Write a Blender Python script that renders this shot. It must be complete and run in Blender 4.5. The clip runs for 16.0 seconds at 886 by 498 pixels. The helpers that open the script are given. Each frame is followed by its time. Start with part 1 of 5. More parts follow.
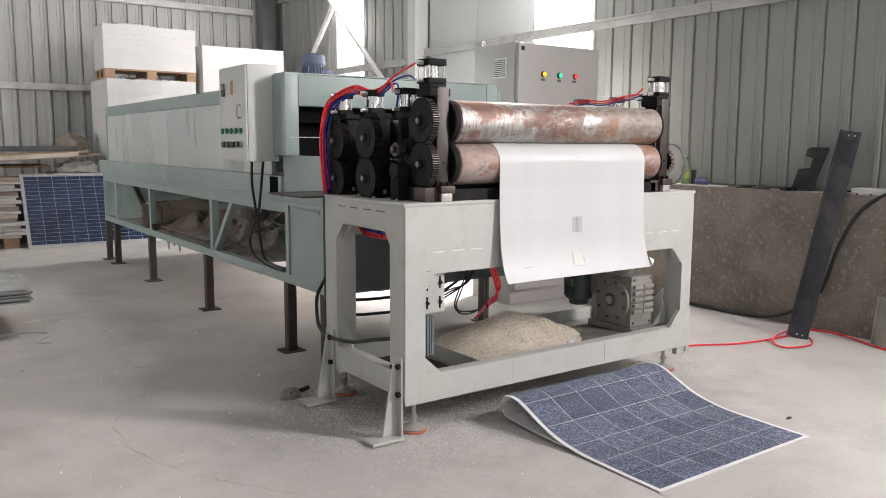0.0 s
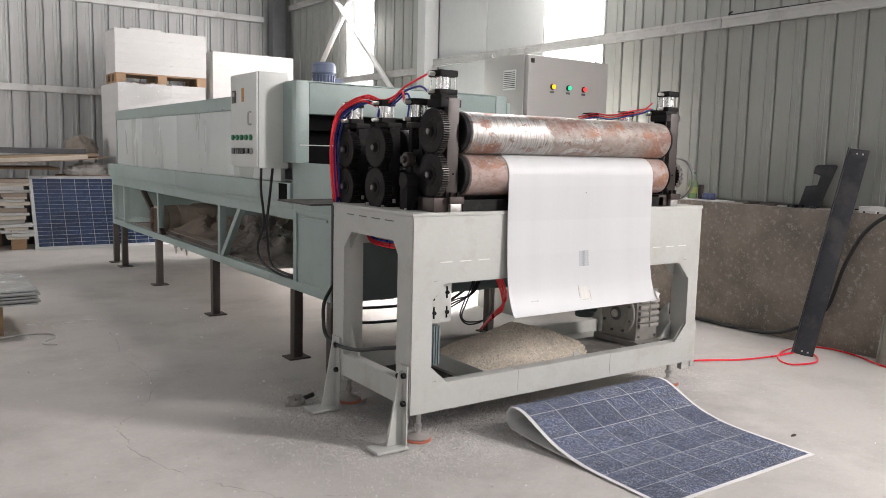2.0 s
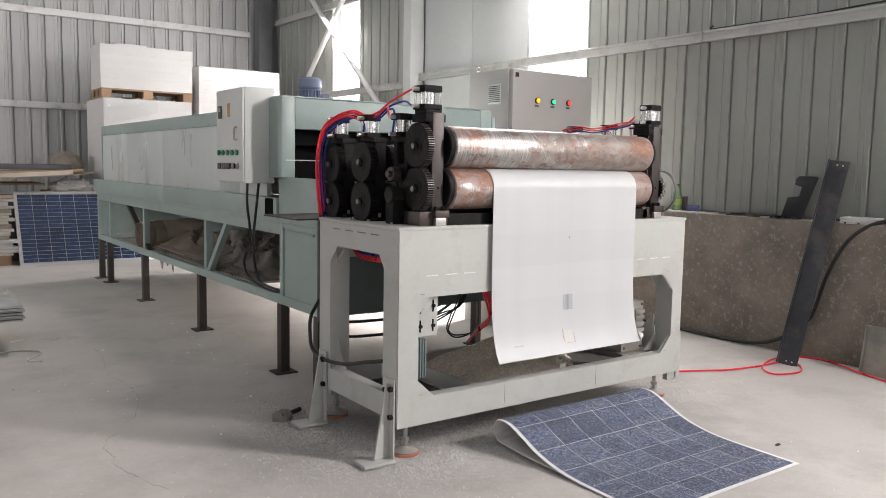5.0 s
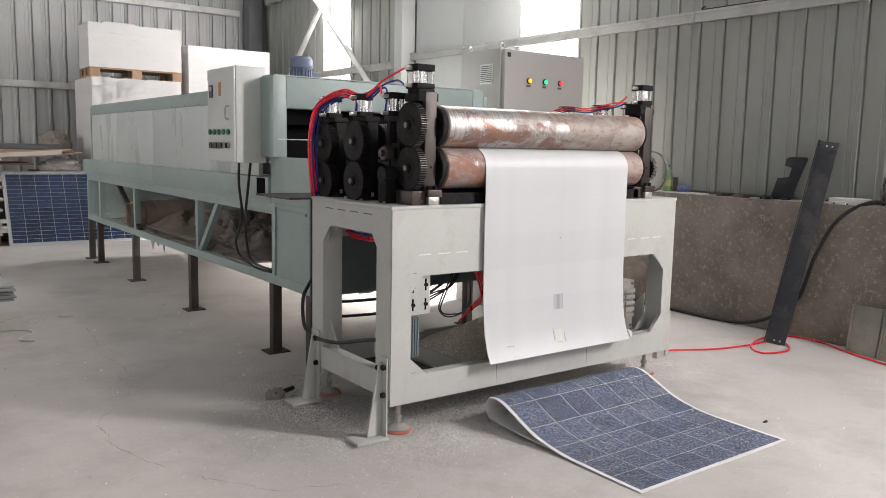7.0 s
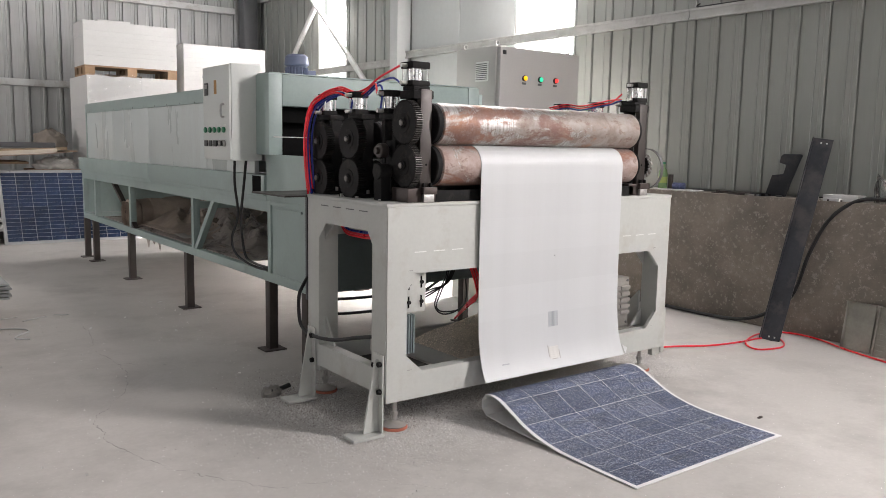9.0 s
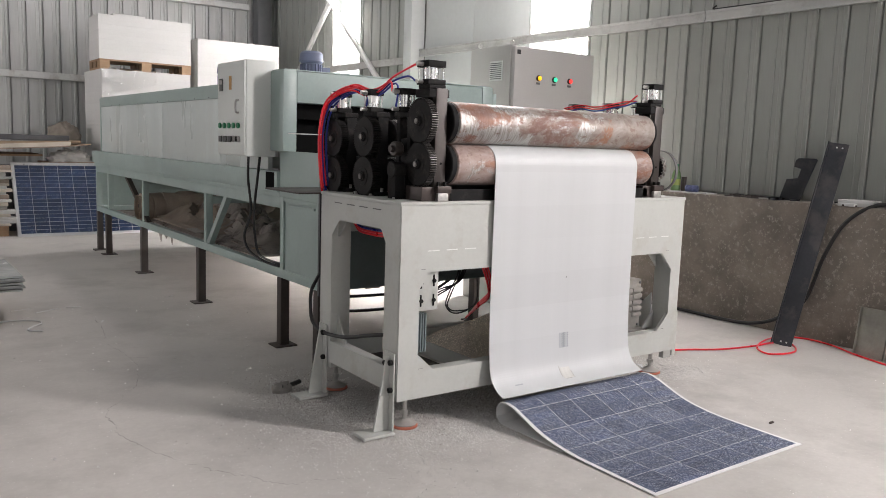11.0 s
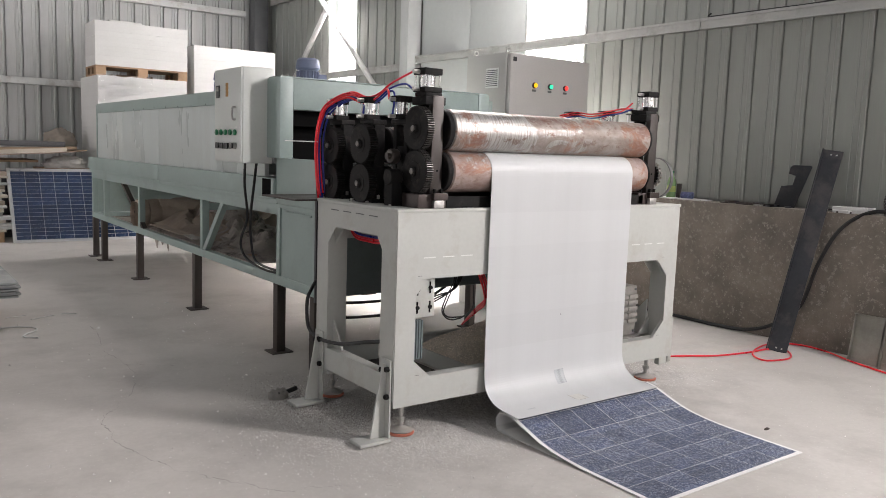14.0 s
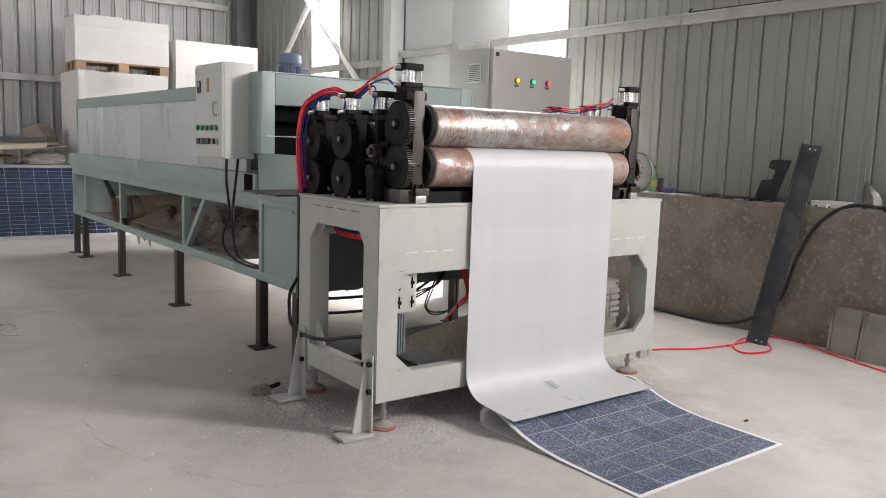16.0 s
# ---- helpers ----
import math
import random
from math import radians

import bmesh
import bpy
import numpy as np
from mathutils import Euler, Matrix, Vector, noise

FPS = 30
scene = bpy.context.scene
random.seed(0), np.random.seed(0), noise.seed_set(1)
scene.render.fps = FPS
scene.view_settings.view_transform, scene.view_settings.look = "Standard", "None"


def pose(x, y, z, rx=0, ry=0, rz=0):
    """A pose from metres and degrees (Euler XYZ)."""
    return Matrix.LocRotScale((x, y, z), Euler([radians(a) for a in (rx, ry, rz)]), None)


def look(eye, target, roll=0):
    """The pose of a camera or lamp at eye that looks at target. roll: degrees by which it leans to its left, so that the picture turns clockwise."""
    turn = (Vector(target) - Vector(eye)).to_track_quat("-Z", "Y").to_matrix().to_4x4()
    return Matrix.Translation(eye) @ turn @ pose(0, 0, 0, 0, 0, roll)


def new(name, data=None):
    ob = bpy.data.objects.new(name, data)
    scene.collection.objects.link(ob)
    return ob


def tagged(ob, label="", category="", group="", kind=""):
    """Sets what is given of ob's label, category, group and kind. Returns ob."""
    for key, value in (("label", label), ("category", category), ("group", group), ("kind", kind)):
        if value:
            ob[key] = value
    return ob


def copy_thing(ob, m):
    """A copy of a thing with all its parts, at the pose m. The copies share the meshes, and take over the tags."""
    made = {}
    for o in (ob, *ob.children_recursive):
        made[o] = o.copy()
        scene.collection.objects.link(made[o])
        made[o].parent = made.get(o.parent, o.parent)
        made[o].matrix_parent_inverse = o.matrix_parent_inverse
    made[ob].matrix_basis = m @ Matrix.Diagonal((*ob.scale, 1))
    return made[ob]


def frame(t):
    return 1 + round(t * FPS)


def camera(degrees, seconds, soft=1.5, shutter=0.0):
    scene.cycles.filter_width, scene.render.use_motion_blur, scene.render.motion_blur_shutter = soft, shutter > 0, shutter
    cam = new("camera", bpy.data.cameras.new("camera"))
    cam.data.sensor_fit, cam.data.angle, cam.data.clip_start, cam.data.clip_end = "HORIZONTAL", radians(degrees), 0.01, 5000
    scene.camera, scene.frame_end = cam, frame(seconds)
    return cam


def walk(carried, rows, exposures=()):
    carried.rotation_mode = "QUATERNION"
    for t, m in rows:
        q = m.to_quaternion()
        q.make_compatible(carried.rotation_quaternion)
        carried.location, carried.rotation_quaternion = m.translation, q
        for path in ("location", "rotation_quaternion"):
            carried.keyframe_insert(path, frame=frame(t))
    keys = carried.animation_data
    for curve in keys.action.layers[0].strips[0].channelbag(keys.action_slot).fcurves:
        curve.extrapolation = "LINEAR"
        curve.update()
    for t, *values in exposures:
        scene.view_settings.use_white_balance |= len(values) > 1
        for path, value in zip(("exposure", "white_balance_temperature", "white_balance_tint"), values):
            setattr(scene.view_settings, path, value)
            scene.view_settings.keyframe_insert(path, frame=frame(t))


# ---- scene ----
cam = camera(58.3, 16.0, soft=0.6)
PATH = [
    (0, (-1.723, -2.709, 1.24), (-0.579, -1.09, 0.978), 0.3),
    (0.5, (-1.727, -2.705, 1.238), (-0.595, -1.08, 0.962), 0.9),
    (1, (-1.733, -2.708, 1.242), (-0.6, -1.082, 0.965), 1.1),
    (1.5, (-1.736, -2.71, 1.247), (-0.604, -1.082, 0.99), 1.2),
    (2, (-1.743, -2.71, 1.245), (-0.606, -1.082, 1.006), 1.4),
    (2.5, (-1.748, -2.716, 1.25), (-0.604, -1.091, 1.024), 1.4),
    (3, (-1.749, -2.728, 1.251), (-0.604, -1.102, 1.038), 1.4),
    (3.5, (-1.746, -2.729, 1.249), (-0.598, -1.104, 1.044), 1.3),
    (4, (-1.742, -2.729, 1.251), (-0.589, -1.107, 1.048), 1.2),
    (6.5, (-1.762, -2.738, 1.248), (-0.584, -1.139, 1.014), 1.1),
    (7, (-1.764, -2.739, 1.242), (-0.583, -1.144, 0.99), 1.2),
    (7.5, (-1.759, -2.739, 1.246), (-0.573, -1.149, 0.993), 1.2),
    (8, (-1.763, -2.744, 1.24), (-0.577, -1.154, 0.985), 1.2),
    (8.5, (-1.767, -2.746, 1.242), (-0.578, -1.159, 0.983), 1.1),
    (9, (-1.766, -2.748, 1.24), (-0.578, -1.159, 0.983), 1.1),
    (11.5, (-1.783, -2.734, 1.242), (-0.617, -1.13, 0.981), 2.1),
    (12, (-1.785, -2.738, 1.243), (-0.62, -1.132, 0.987), 2.1),
    (12.5, (-1.78, -2.743, 1.246), (-0.608, -1.141, 0.997), 2.0),
    (13, (-1.784, -2.743, 1.25), (-0.614, -1.139, 1.007), 2.1),
    (13.5, (-1.786, -2.743, 1.248), (-0.615, -1.141, 1.0), 2.0),
    (14, (-1.785, -2.741, 1.247), (-0.607, -1.144, 1.001), 2.0),
    (14.5, (-1.78, -2.747, 1.246), (-0.594, -1.154, 1.008), 2.1),
    (15, (-1.775, -2.747, 1.245), (-0.581, -1.159, 1.011), 2.1),
    (15.5, (-1.777, -2.756, 1.248), (-0.572, -1.177, 1.01), 1.9),
    (16, (-1.779, -2.757, 1.248), (-0.571, -1.183, 0.991), 1.9),
]
walk(cam, [(t, look(eye, target, roll)) for t, eye, target, roll in PATH], exposures=[(0.0, -0.02, 6640, 17), (6.5, -0.09, 6640, 17), (16.0, -0.14, 6640, 17)])

# ---- world, sun, large lights, exposure ----
world = bpy.data.worlds.new("world")
scene.world = world
world.use_nodes = True
wn = world.node_tree.nodes
sky = wn.new("ShaderNodeTexSky")
sky.sky_type, sky.sun_disc, sky.sun_elevation, sky.sun_rotation = "NISHITA", False, radians(50), radians(60)
world.node_tree.links.new(sky.outputs[0], wn["Background"].inputs[0])
wn["Background"].inputs[1].default_value = 0.06
sun = new("sun", bpy.data.lights.new("sun", "SUN"))
sun.data.energy, sun.data.angle, sun.data.color = 1.0, radians(12), (1.0, 0.96, 0.9)
sun.matrix_world = look((6, 4, 12), (0, 0, 0))
scene.view_settings.exposure = 0.0


def area_lamp(name, m, sx, sy, watts, col=(1.0, 0.99, 0.97)):
    """Daylight that comes in by an opening of the hall."""
    d = bpy.data.lights.new(name, "AREA")
    d.shape, d.size, d.size_y, d.energy, d.color = "RECTANGLE", sx, sy, watts, col
    o = new(name, d)
    o.matrix_world = m
    return o


# hall: x -7..3.6, y -9..9.5, roof 5.6
# skylights and gates are unseen; their lamps are added as fill light
area_lamp("unseen_skylight_east", look((1.6, -0.5, 5.55), (1.6, -0.5, 0)), 1.1, 15.0, 15)
area_lamp("unseen_skylight_west", look((-3.4, -0.5, 5.55), (-3.4, -0.5, 0)), 1.1, 15.0, 4)
area_lamp("unseen_gate_south", look((-1.5, -8.9, 2.1), (-1.5, 0, 1.6)), 5.6, 4.0, 75)
area_lamp("unseen_gate_west", look((-6.9, 7.6, 1.6), (0, 10.0, 0.6)), 2.4, 3.1, 175)
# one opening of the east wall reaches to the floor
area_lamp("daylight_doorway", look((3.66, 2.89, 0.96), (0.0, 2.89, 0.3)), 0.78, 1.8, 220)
# added lamps at unseen west windows brighten the oven's side
for y, watts in ((-1.2, 11), (2.9, 3)):
    area_lamp("added_window_west", look((-6.98, y, 2.95), (0.2, y, 1.3)), 0.78, 2.1, watts)
# the tall window strips of the east wall
for y, watts in ((7.01, 120), (2.89, 165), (-1.2, 10), (-3.8, 420)):
    area_lamp("daylight_window", look((3.66, y, 2.95), (0.6, y + (0.0 if y > 0 else 2.0 if y > -2 else 3.4), 0.6)), 0.78, 2.1, watts)


# ---- materials ----
def M(name, col, rough=0.5, metal=0.0, var=0.15, scale=5.0, fine=70.0, bump=0.08, stain=None, amount=0.5, sscale=3.0,
      stretch=(1, 1, 1), rnd=0.0, isl=0.0, spec=0.5, speck=None, sharp=0.12, shift=False):
    """A painted, cast or mineral surface: broad tone, fine grain, stains of their own shape, relief."""
    m = bpy.data.materials.new(name)
    m.use_nodes = True
    nt = m.node_tree
    N, Lk = nt.nodes, nt.links
    b = N["Principled BSDF"]
    tc = N.new("ShaderNodeTexCoord")
    mp = N.new("ShaderNodeMapping")
    mp.inputs["Scale"].default_value = stretch
    Lk.new(tc.outputs["Object"], mp.inputs[0])
    if shift:  # alike pieces differ: each takes its own part of the pattern
        ob_i, mul = N.new("ShaderNodeObjectInfo"), N.new("ShaderNodeMath")
        mul.operation = "MULTIPLY"
        mul.inputs[1].default_value = 37.0
        cx = N.new("ShaderNodeCombineXYZ")
        Lk.new(ob_i.outputs["Random"], mul.inputs[0])
        Lk.new(mul.outputs[0], cx.inputs[0])
        Lk.new(mul.outputs[0], cx.inputs[2])
        Lk.new(cx.outputs[0], mp.inputs["Location"])

    def noise_at(s, detail=5.0, r=0.6):
        n = N.new("ShaderNodeTexNoise")
        n.inputs["Scale"].default_value, n.inputs["Detail"].default_value, n.inputs["Roughness"].default_value = s, detail, r
        Lk.new(mp.outputs[0], n.inputs["Vector"])
        return n.outputs["Fac"]

    def ramp(sock, a, c, lo, hi):
        r = N.new("ShaderNodeMapRange")
        r.inputs[1].default_value, r.inputs[2].default_value, r.inputs[3].default_value, r.inputs[4].default_value = a, c, lo, hi
        Lk.new(sock, r.inputs[0])
        return r.outputs[0]

    def mix(fac, a, c):
        x = N.new("ShaderNodeMix")
        x.data_type = "RGBA"
        if isinstance(fac, float):
            x.inputs[0].default_value = fac
        else:
            Lk.new(fac, x.inputs[0])
        for k, v in ((6, a), (7, c)):
            if isinstance(v, tuple):
                x.inputs[k].default_value = (*v, 1)
            else:
                Lk.new(v, x.inputs[k])
        return x.outputs[2]
    lo, hi = tuple(c * (1 - var) for c in col), tuple(min(1, c * (1 + var)) for c in col)
    broad, grain = noise_at(scale), noise_at(fine, 3.0)
    c = mix(ramp(broad, 0.3, 0.7, 0, 1), lo, hi)
    c = mix(ramp(grain, 0.35, 0.75, 0, 0.6 * var + 0.06), c, tuple(v * 0.45 for v in col))
    rg = ramp(broad, 0.3, 0.7, max(0.03, rough - 0.08), min(1, rough + 0.1))
    mt = None
    if stain:
        f = ramp(noise_at(sscale, 9.0, 0.68), 0.62 - 0.35 * amount, 0.62 - 0.35 * amount + sharp, 0, 0.92)
        c = mix(f, c, stain)
        if metal > 0.3:
            mt = ramp(f, 0, 1, metal, 0.15)
            rg = ramp(f, 0, 1, rough, 0.7)
    if speck:
        v = N.new("ShaderNodeTexVoronoi")
        v.inputs["Scale"].default_value = speck[1]
        Lk.new(mp.outputs[0], v.inputs["Vector"])
        c = mix(ramp(v.outputs["Distance"], speck[2], speck[2] + 0.08, speck[3] if len(speck) > 3 else 0.8, 0), c, speck[0])
    if isl:
        gi = N.new("ShaderNodeNewGeometry")
        hv = N.new("ShaderNodeHueSaturation")
        Lk.new(ramp(gi.outputs["Random Per Island"], 0, 1, 1 - isl, 1 + isl), hv.inputs["Value"])
        Lk.new(c, hv.inputs["Color"])
        c = hv.outputs[0]
    if rnd:
        oi = N.new("ShaderNodeObjectInfo")
        hs = N.new("ShaderNodeHueSaturation")
        Lk.new(ramp(oi.outputs["Random"], 0, 1, 1 - rnd, 1 + rnd), hs.inputs["Value"])
        Lk.new(c, hs.inputs["Color"])
        c = hs.outputs[0]
    Lk.new(c, b.inputs["Base Color"])
    Lk.new(rg, b.inputs["Roughness"])
    b.inputs["Metallic"].default_value = metal
    if mt is not None:
        Lk.new(mt, b.inputs["Metallic"])
    b.inputs["Specular IOR Level"].default_value = spec
    if bump:
        bp = N.new("ShaderNodeBump")
        bp.inputs["Strength"].default_value, bp.inputs["Distance"].default_value = bump, 0.004
        Lk.new(grain, bp.inputs["Height"])
        b2 = N.new("ShaderNodeBump")
        b2.inputs["Strength"].default_value, b2.inputs["Distance"].default_value = bump * 0.7, 0.02
        Lk.new(broad, b2.inputs["Height"])
        Lk.new(bp.outputs[0], b2.inputs["Normal"])
        Lk.new(b2.outputs[0], b.inputs["Normal"])
    return m


def glow(name, col, strength):
    m = bpy.data.materials.new(name)
    m.use_nodes = True
    b = m.node_tree.nodes["Principled BSDF"]
    b.inputs["Base Color"].default_value = (*col, 1)
    b.inputs["Emission Color"].default_value, b.inputs["Emission Strength"].default_value = (*col, 1), strength
    return m


def clear(name, col, rough=0.05):
    m = bpy.data.materials.new(name)
    m.use_nodes = True
    b = m.node_tree.nodes["Principled BSDF"]
    b.inputs["Base Color"].default_value, b.inputs["Roughness"].default_value = (*col, 1), rough
    b.inputs["Transmission Weight"].default_value = 1.0
    return m


FLOOR = M("concrete floor", (0.51, 0.488, 0.46), 0.72, var=0.1, scale=0.9, fine=45, bump=0.06, stain=(0.38, 0.363, 0.34), amount=0.42, sscale=1.6, sharp=0.22,
          speck=((0.7, 0.69, 0.66), 38, 0.05, 0.5))
PLINTH = M("rough concrete", (0.245, 0.211, 0.178), 0.9, var=0.3, scale=3.5, fine=60, bump=0.4, stain=(0.36, 0.32, 0.278), amount=0.21, sscale=30.0, sharp=0.08,
           speck=((0.5, 0.46, 0.41), 36, 0.1, 0.6))
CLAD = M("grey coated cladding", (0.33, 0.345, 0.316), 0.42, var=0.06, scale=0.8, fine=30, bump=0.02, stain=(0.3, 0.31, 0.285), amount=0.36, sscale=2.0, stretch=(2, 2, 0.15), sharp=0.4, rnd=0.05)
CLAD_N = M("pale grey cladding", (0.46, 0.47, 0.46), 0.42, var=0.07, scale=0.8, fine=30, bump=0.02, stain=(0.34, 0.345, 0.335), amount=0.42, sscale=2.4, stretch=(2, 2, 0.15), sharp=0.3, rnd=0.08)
SMOOTH = M("smooth pale wall panel", (0.53, 0.55, 0.54), 0.5, var=0.04, scale=0.8, fine=20, bump=0.02)
GIRT = M("grey painted girt", (0.47, 0.475, 0.455), 0.5, var=0.08, scale=2, stain=(0.36, 0.35, 0.33), amount=0.3)
STEEL_W = M("white painted girt", (0.68, 0.69, 0.67), 0.5, var=0.08, scale=2, stain=(0.5, 0.48, 0.45), amount=0.25)
ROOF = M("roof sheet", (0.55, 0.56, 0.56), 0.5, var=0.06)
COLUMN_D = M("dark grey column paint", (0.13, 0.135, 0.14), 0.5, var=0.15)
FRAME = M("warm grey machine paint", (0.5, 0.51, 0.48), 0.48, var=0.05, scale=2.5, fine=55, bump=0.03, stain=(0.4, 0.38, 0.335), amount=0.27, sscale=4.5, sharp=0.22)
GREEN = M("grey green machine paint", (0.335, 0.42, 0.395), 0.4, var=0.06, scale=2, fine=50, bump=0.03, stain=(0.25, 0.305, 0.285), amount=0.34, sscale=2.2, sharp=0.3)
OVEN = M("brushed dusty oven panel", (0.6, 0.65, 0.63), 0.3, metal=0.05, var=0.07, scale=1.2, fine=60, bump=0.03, stain=(0.5, 0.515, 0.48), amount=0.34, sscale=1.6, stretch=(1, 1.4, 0.35), sharp=0.3)
BOXW = M("pale grey switch box", (0.66, 0.685, 0.65), 0.42, var=0.03, scale=2, bump=0.02)
CABG = M("beige grey cabinet", (0.45, 0.435, 0.415), 0.45, var=0.03, scale=2, bump=0.03)
BLACK = M("black oxide steel", (0.011, 0.0105, 0.0105), 0.62, metal=0.0, spec=0.15, var=0.3, scale=9, bump=0.06, stain=(0.03, 0.027, 0.025), amount=0.24, sscale=14)
GEAR = M("black gear steel", (0.014, 0.013, 0.0125), 0.58, metal=0.0, spec=0.16, var=0.3, scale=12, bump=0.06, stain=(0.035, 0.03, 0.027), amount=0.25, sscale=20)
PALE_STEEL = M("pale shaft steel and lit tooth tips", (0.16, 0.15, 0.14), 0.4, metal=0.7, var=0.3, scale=20)
HOUSE = M("oily brown steel housing", (0.05, 0.041, 0.037), 0.45, metal=0.3, var=0.2, scale=6, bump=0.05)
BASEBR = M("brown steel base block", (0.065, 0.05, 0.045), 0.45, metal=0.4, var=0.25, scale=8)


def rusty(name, amount, seed):
    """Ground steel with torn patches of rust and grey scale, streaked round the roller."""
    m = bpy.data.materials.new(name)
    m.use_nodes = True
    N, Lk = m.node_tree.nodes, m.node_tree.links
    b = N["Principled BSDF"]
    tc, mp = N.new("ShaderNodeTexCoord"), N.new("ShaderNodeMapping")
    mp.inputs["Location"].default_value, mp.inputs["Scale"].default_value = (seed, seed, 0), (1.0, 1.5, 1.5)
    Lk.new(tc.outputs["Object"], mp.inputs[0])

    def nz(s, d, dist=0.0, r=0.65):
        n = N.new("ShaderNodeTexNoise")
        for k, v in (("Scale", s), ("Detail", d), ("Distortion", dist), ("Roughness", r)):
            n.inputs[k].default_value = v
        Lk.new(mp.outputs[0], n.inputs["Vector"])
        return n.outputs["Fac"]

    def mr(sock, a, c, lo=0.0, hi=1.0):
        r = N.new("ShaderNodeMapRange")
        for k, v in enumerate((a, c, lo, hi)):
            r.inputs[k + 1].default_value = v
        Lk.new(sock, r.inputs[0])
        return r.outputs[0]

    def mx(f, a, c):
        x = N.new("ShaderNodeMix")
        x.data_type = "RGBA"
        Lk.new(f, x.inputs[0])
        for k, v in ((6, a), (7, c)):
            if isinstance(v, tuple):
                x.inputs[k].default_value = (*v, 1)
            else:
                Lk.new(v, x.inputs[k])
        return x.outputs[2]
    def math_node(op, p, q):
        n = N.new("ShaderNodeMath")
        n.operation, n.use_clamp = op, True
        for k, v in enumerate((p, q)):
            if isinstance(v, float):
                n.inputs[k].default_value = v
            else:
                Lk.new(v, n.inputs[k])
        return n.outputs[0]
    sp = N.new("ShaderNodeSeparateXYZ")
    Lk.new(tc.outputs["Object"], sp.inputs[0])
    # scratches run round the roller: noise squeezed along its length
    m2 = N.new("ShaderNodeMapping")
    m2.inputs["Scale"].default_value = (60.0, 6.0, 6.0)
    Lk.new(tc.outputs["Object"], m2.inputs[0])
    sc = N.new("ShaderNodeTexNoise")
    sc.inputs["Scale"].default_value, sc.inputs["Detail"].default_value = 2.2, 6.0
    Lk.new(m2.outputs[0], sc.inputs["Vector"])
    steel = mx(mr(sc.outputs["Fac"], 0.4, 0.66), (0.5, 0.49, 0.475), (0.29, 0.265, 0.245))
    scale_c = mx(mr(nz(9, 10, 0.5), 0.4, 0.62), (0.36, 0.315, 0.285) if amount < 0.6 else (0.4, 0.32, 0.29), (0.235, 0.18, 0.155) if amount < 0.6 else (0.27, 0.175, 0.15))
    # dull scale covers the bearing-side half, bright ground steel the other
    dull = mr(math_node("ADD", mr(sp.outputs["X"], 0.45, 1.25, 0.0, 0.45), mr(nz(4.5, 12, 0.8, 0.7), 0.3, 0.7, 0.0, 0.75)), 0.66 - 0.42 * amount, 0.74 - 0.42 * amount, 0, 0.96)
    rust = mx(mr(nz(1.9, 6), 0.44, 0.6), (0.33, 0.145, 0.08), (0.19, 0.095, 0.075))
    rust = mx(mr(nz(30, 9), 0.5, 0.68, 0, 0.7), rust, (0.33, 0.245, 0.205))
    mask = mr(nz(3.6, 12, 0.5, 0.7), 0.537, 0.59, 0, 0.88)
    thin = mr(nz(17, 10, 0.4, 0.7), 0.55, 0.61, 0, 0.75)
    c = mx(mask, mx(thin, mx(dull, steel, scale_c), (0.21, 0.13, 0.105)), rust)
    Lk.new(c, b.inputs["Base Color"])
    cover = math_node("MAXIMUM", mask, dull)
    Lk.new(mr(cover, 0, 1, 0.9, 0.2), b.inputs["Metallic"])
    Lk.new(mr(cover, 0, 1, 0.46, 0.62), b.inputs["Roughness"])
    bp = N.new("ShaderNodeBump")
    bp.inputs["Strength"].default_value, bp.inputs["Distance"].default_value = 0.5, 0.004
    Lk.new(nz(75, 9, 0.6, 0.75), bp.inputs["Height"])
    Lk.new(bp.outputs[0], b.inputs["Normal"])
    return m


ROLLER, ROLLER_L = rusty("rusty ground steel roller", 0.3, 0.0), rusty("brown rusted steel roller", 1.0, 4.7)
RUBBER = M("grey roller rubber", (0.3, 0.29, 0.28), 0.6, var=0.15)
CHROME = M("bright cylinder barrel", (0.78, 0.78, 0.77), 0.25, metal=0.9, var=0.06, scale=15, bump=0.01)
ZINC = M("zinc fitting", (0.5, 0.49, 0.47), 0.4, metal=0.8, var=0.2, scale=30)
RED = M("red air hose", (0.9, 0.03, 0.045), 0.3, var=0.08, bump=0)
BLUE = M("blue air hose", (0.02, 0.04, 0.3), 0.3, var=0.08, bump=0)
CABLE = M("black cable sheath", (0.016, 0.016, 0.016), 0.5, var=0.2)
WHITE_S = M("white backsheet film", (0.585, 0.595, 0.598), 0.42, var=0.02, scale=2.5, fine=9, bump=0.0, spec=0.45)
# slight shading of the cell-row imprint is put into four film tones
SHEET_TONES = [M("white film, cell row shading in the tone", tuple(c * k for c in (0.585, 0.595, 0.598)), 0.42, var=0.02, scale=2.5, fine=9, bump=0.0, spec=0.45) for k in (1.0, 0.976, 1.012, 0.988)]
GREY_B = M("grey glued underside", (0.42, 0.4, 0.37), 0.7, var=0.15)
STICK = M("silver label", (0.4, 0.42, 0.44), 0.28, var=0.12, scale=60, fine=140, spec=0.9, bump=0.0)
TORN = M("torn glue patch", (0.62, 0.61, 0.58), 0.6, var=0.1, scale=40)
CRACK = M("crack shadow dust", (0.17, 0.16, 0.15), 0.9, var=0.3, scale=20)
INK = M("dark ink", (0.12, 0.12, 0.12), 0.6)
LEG = M("brown primer leg", (0.052, 0.04, 0.034), 0.6, var=0.25, scale=8)
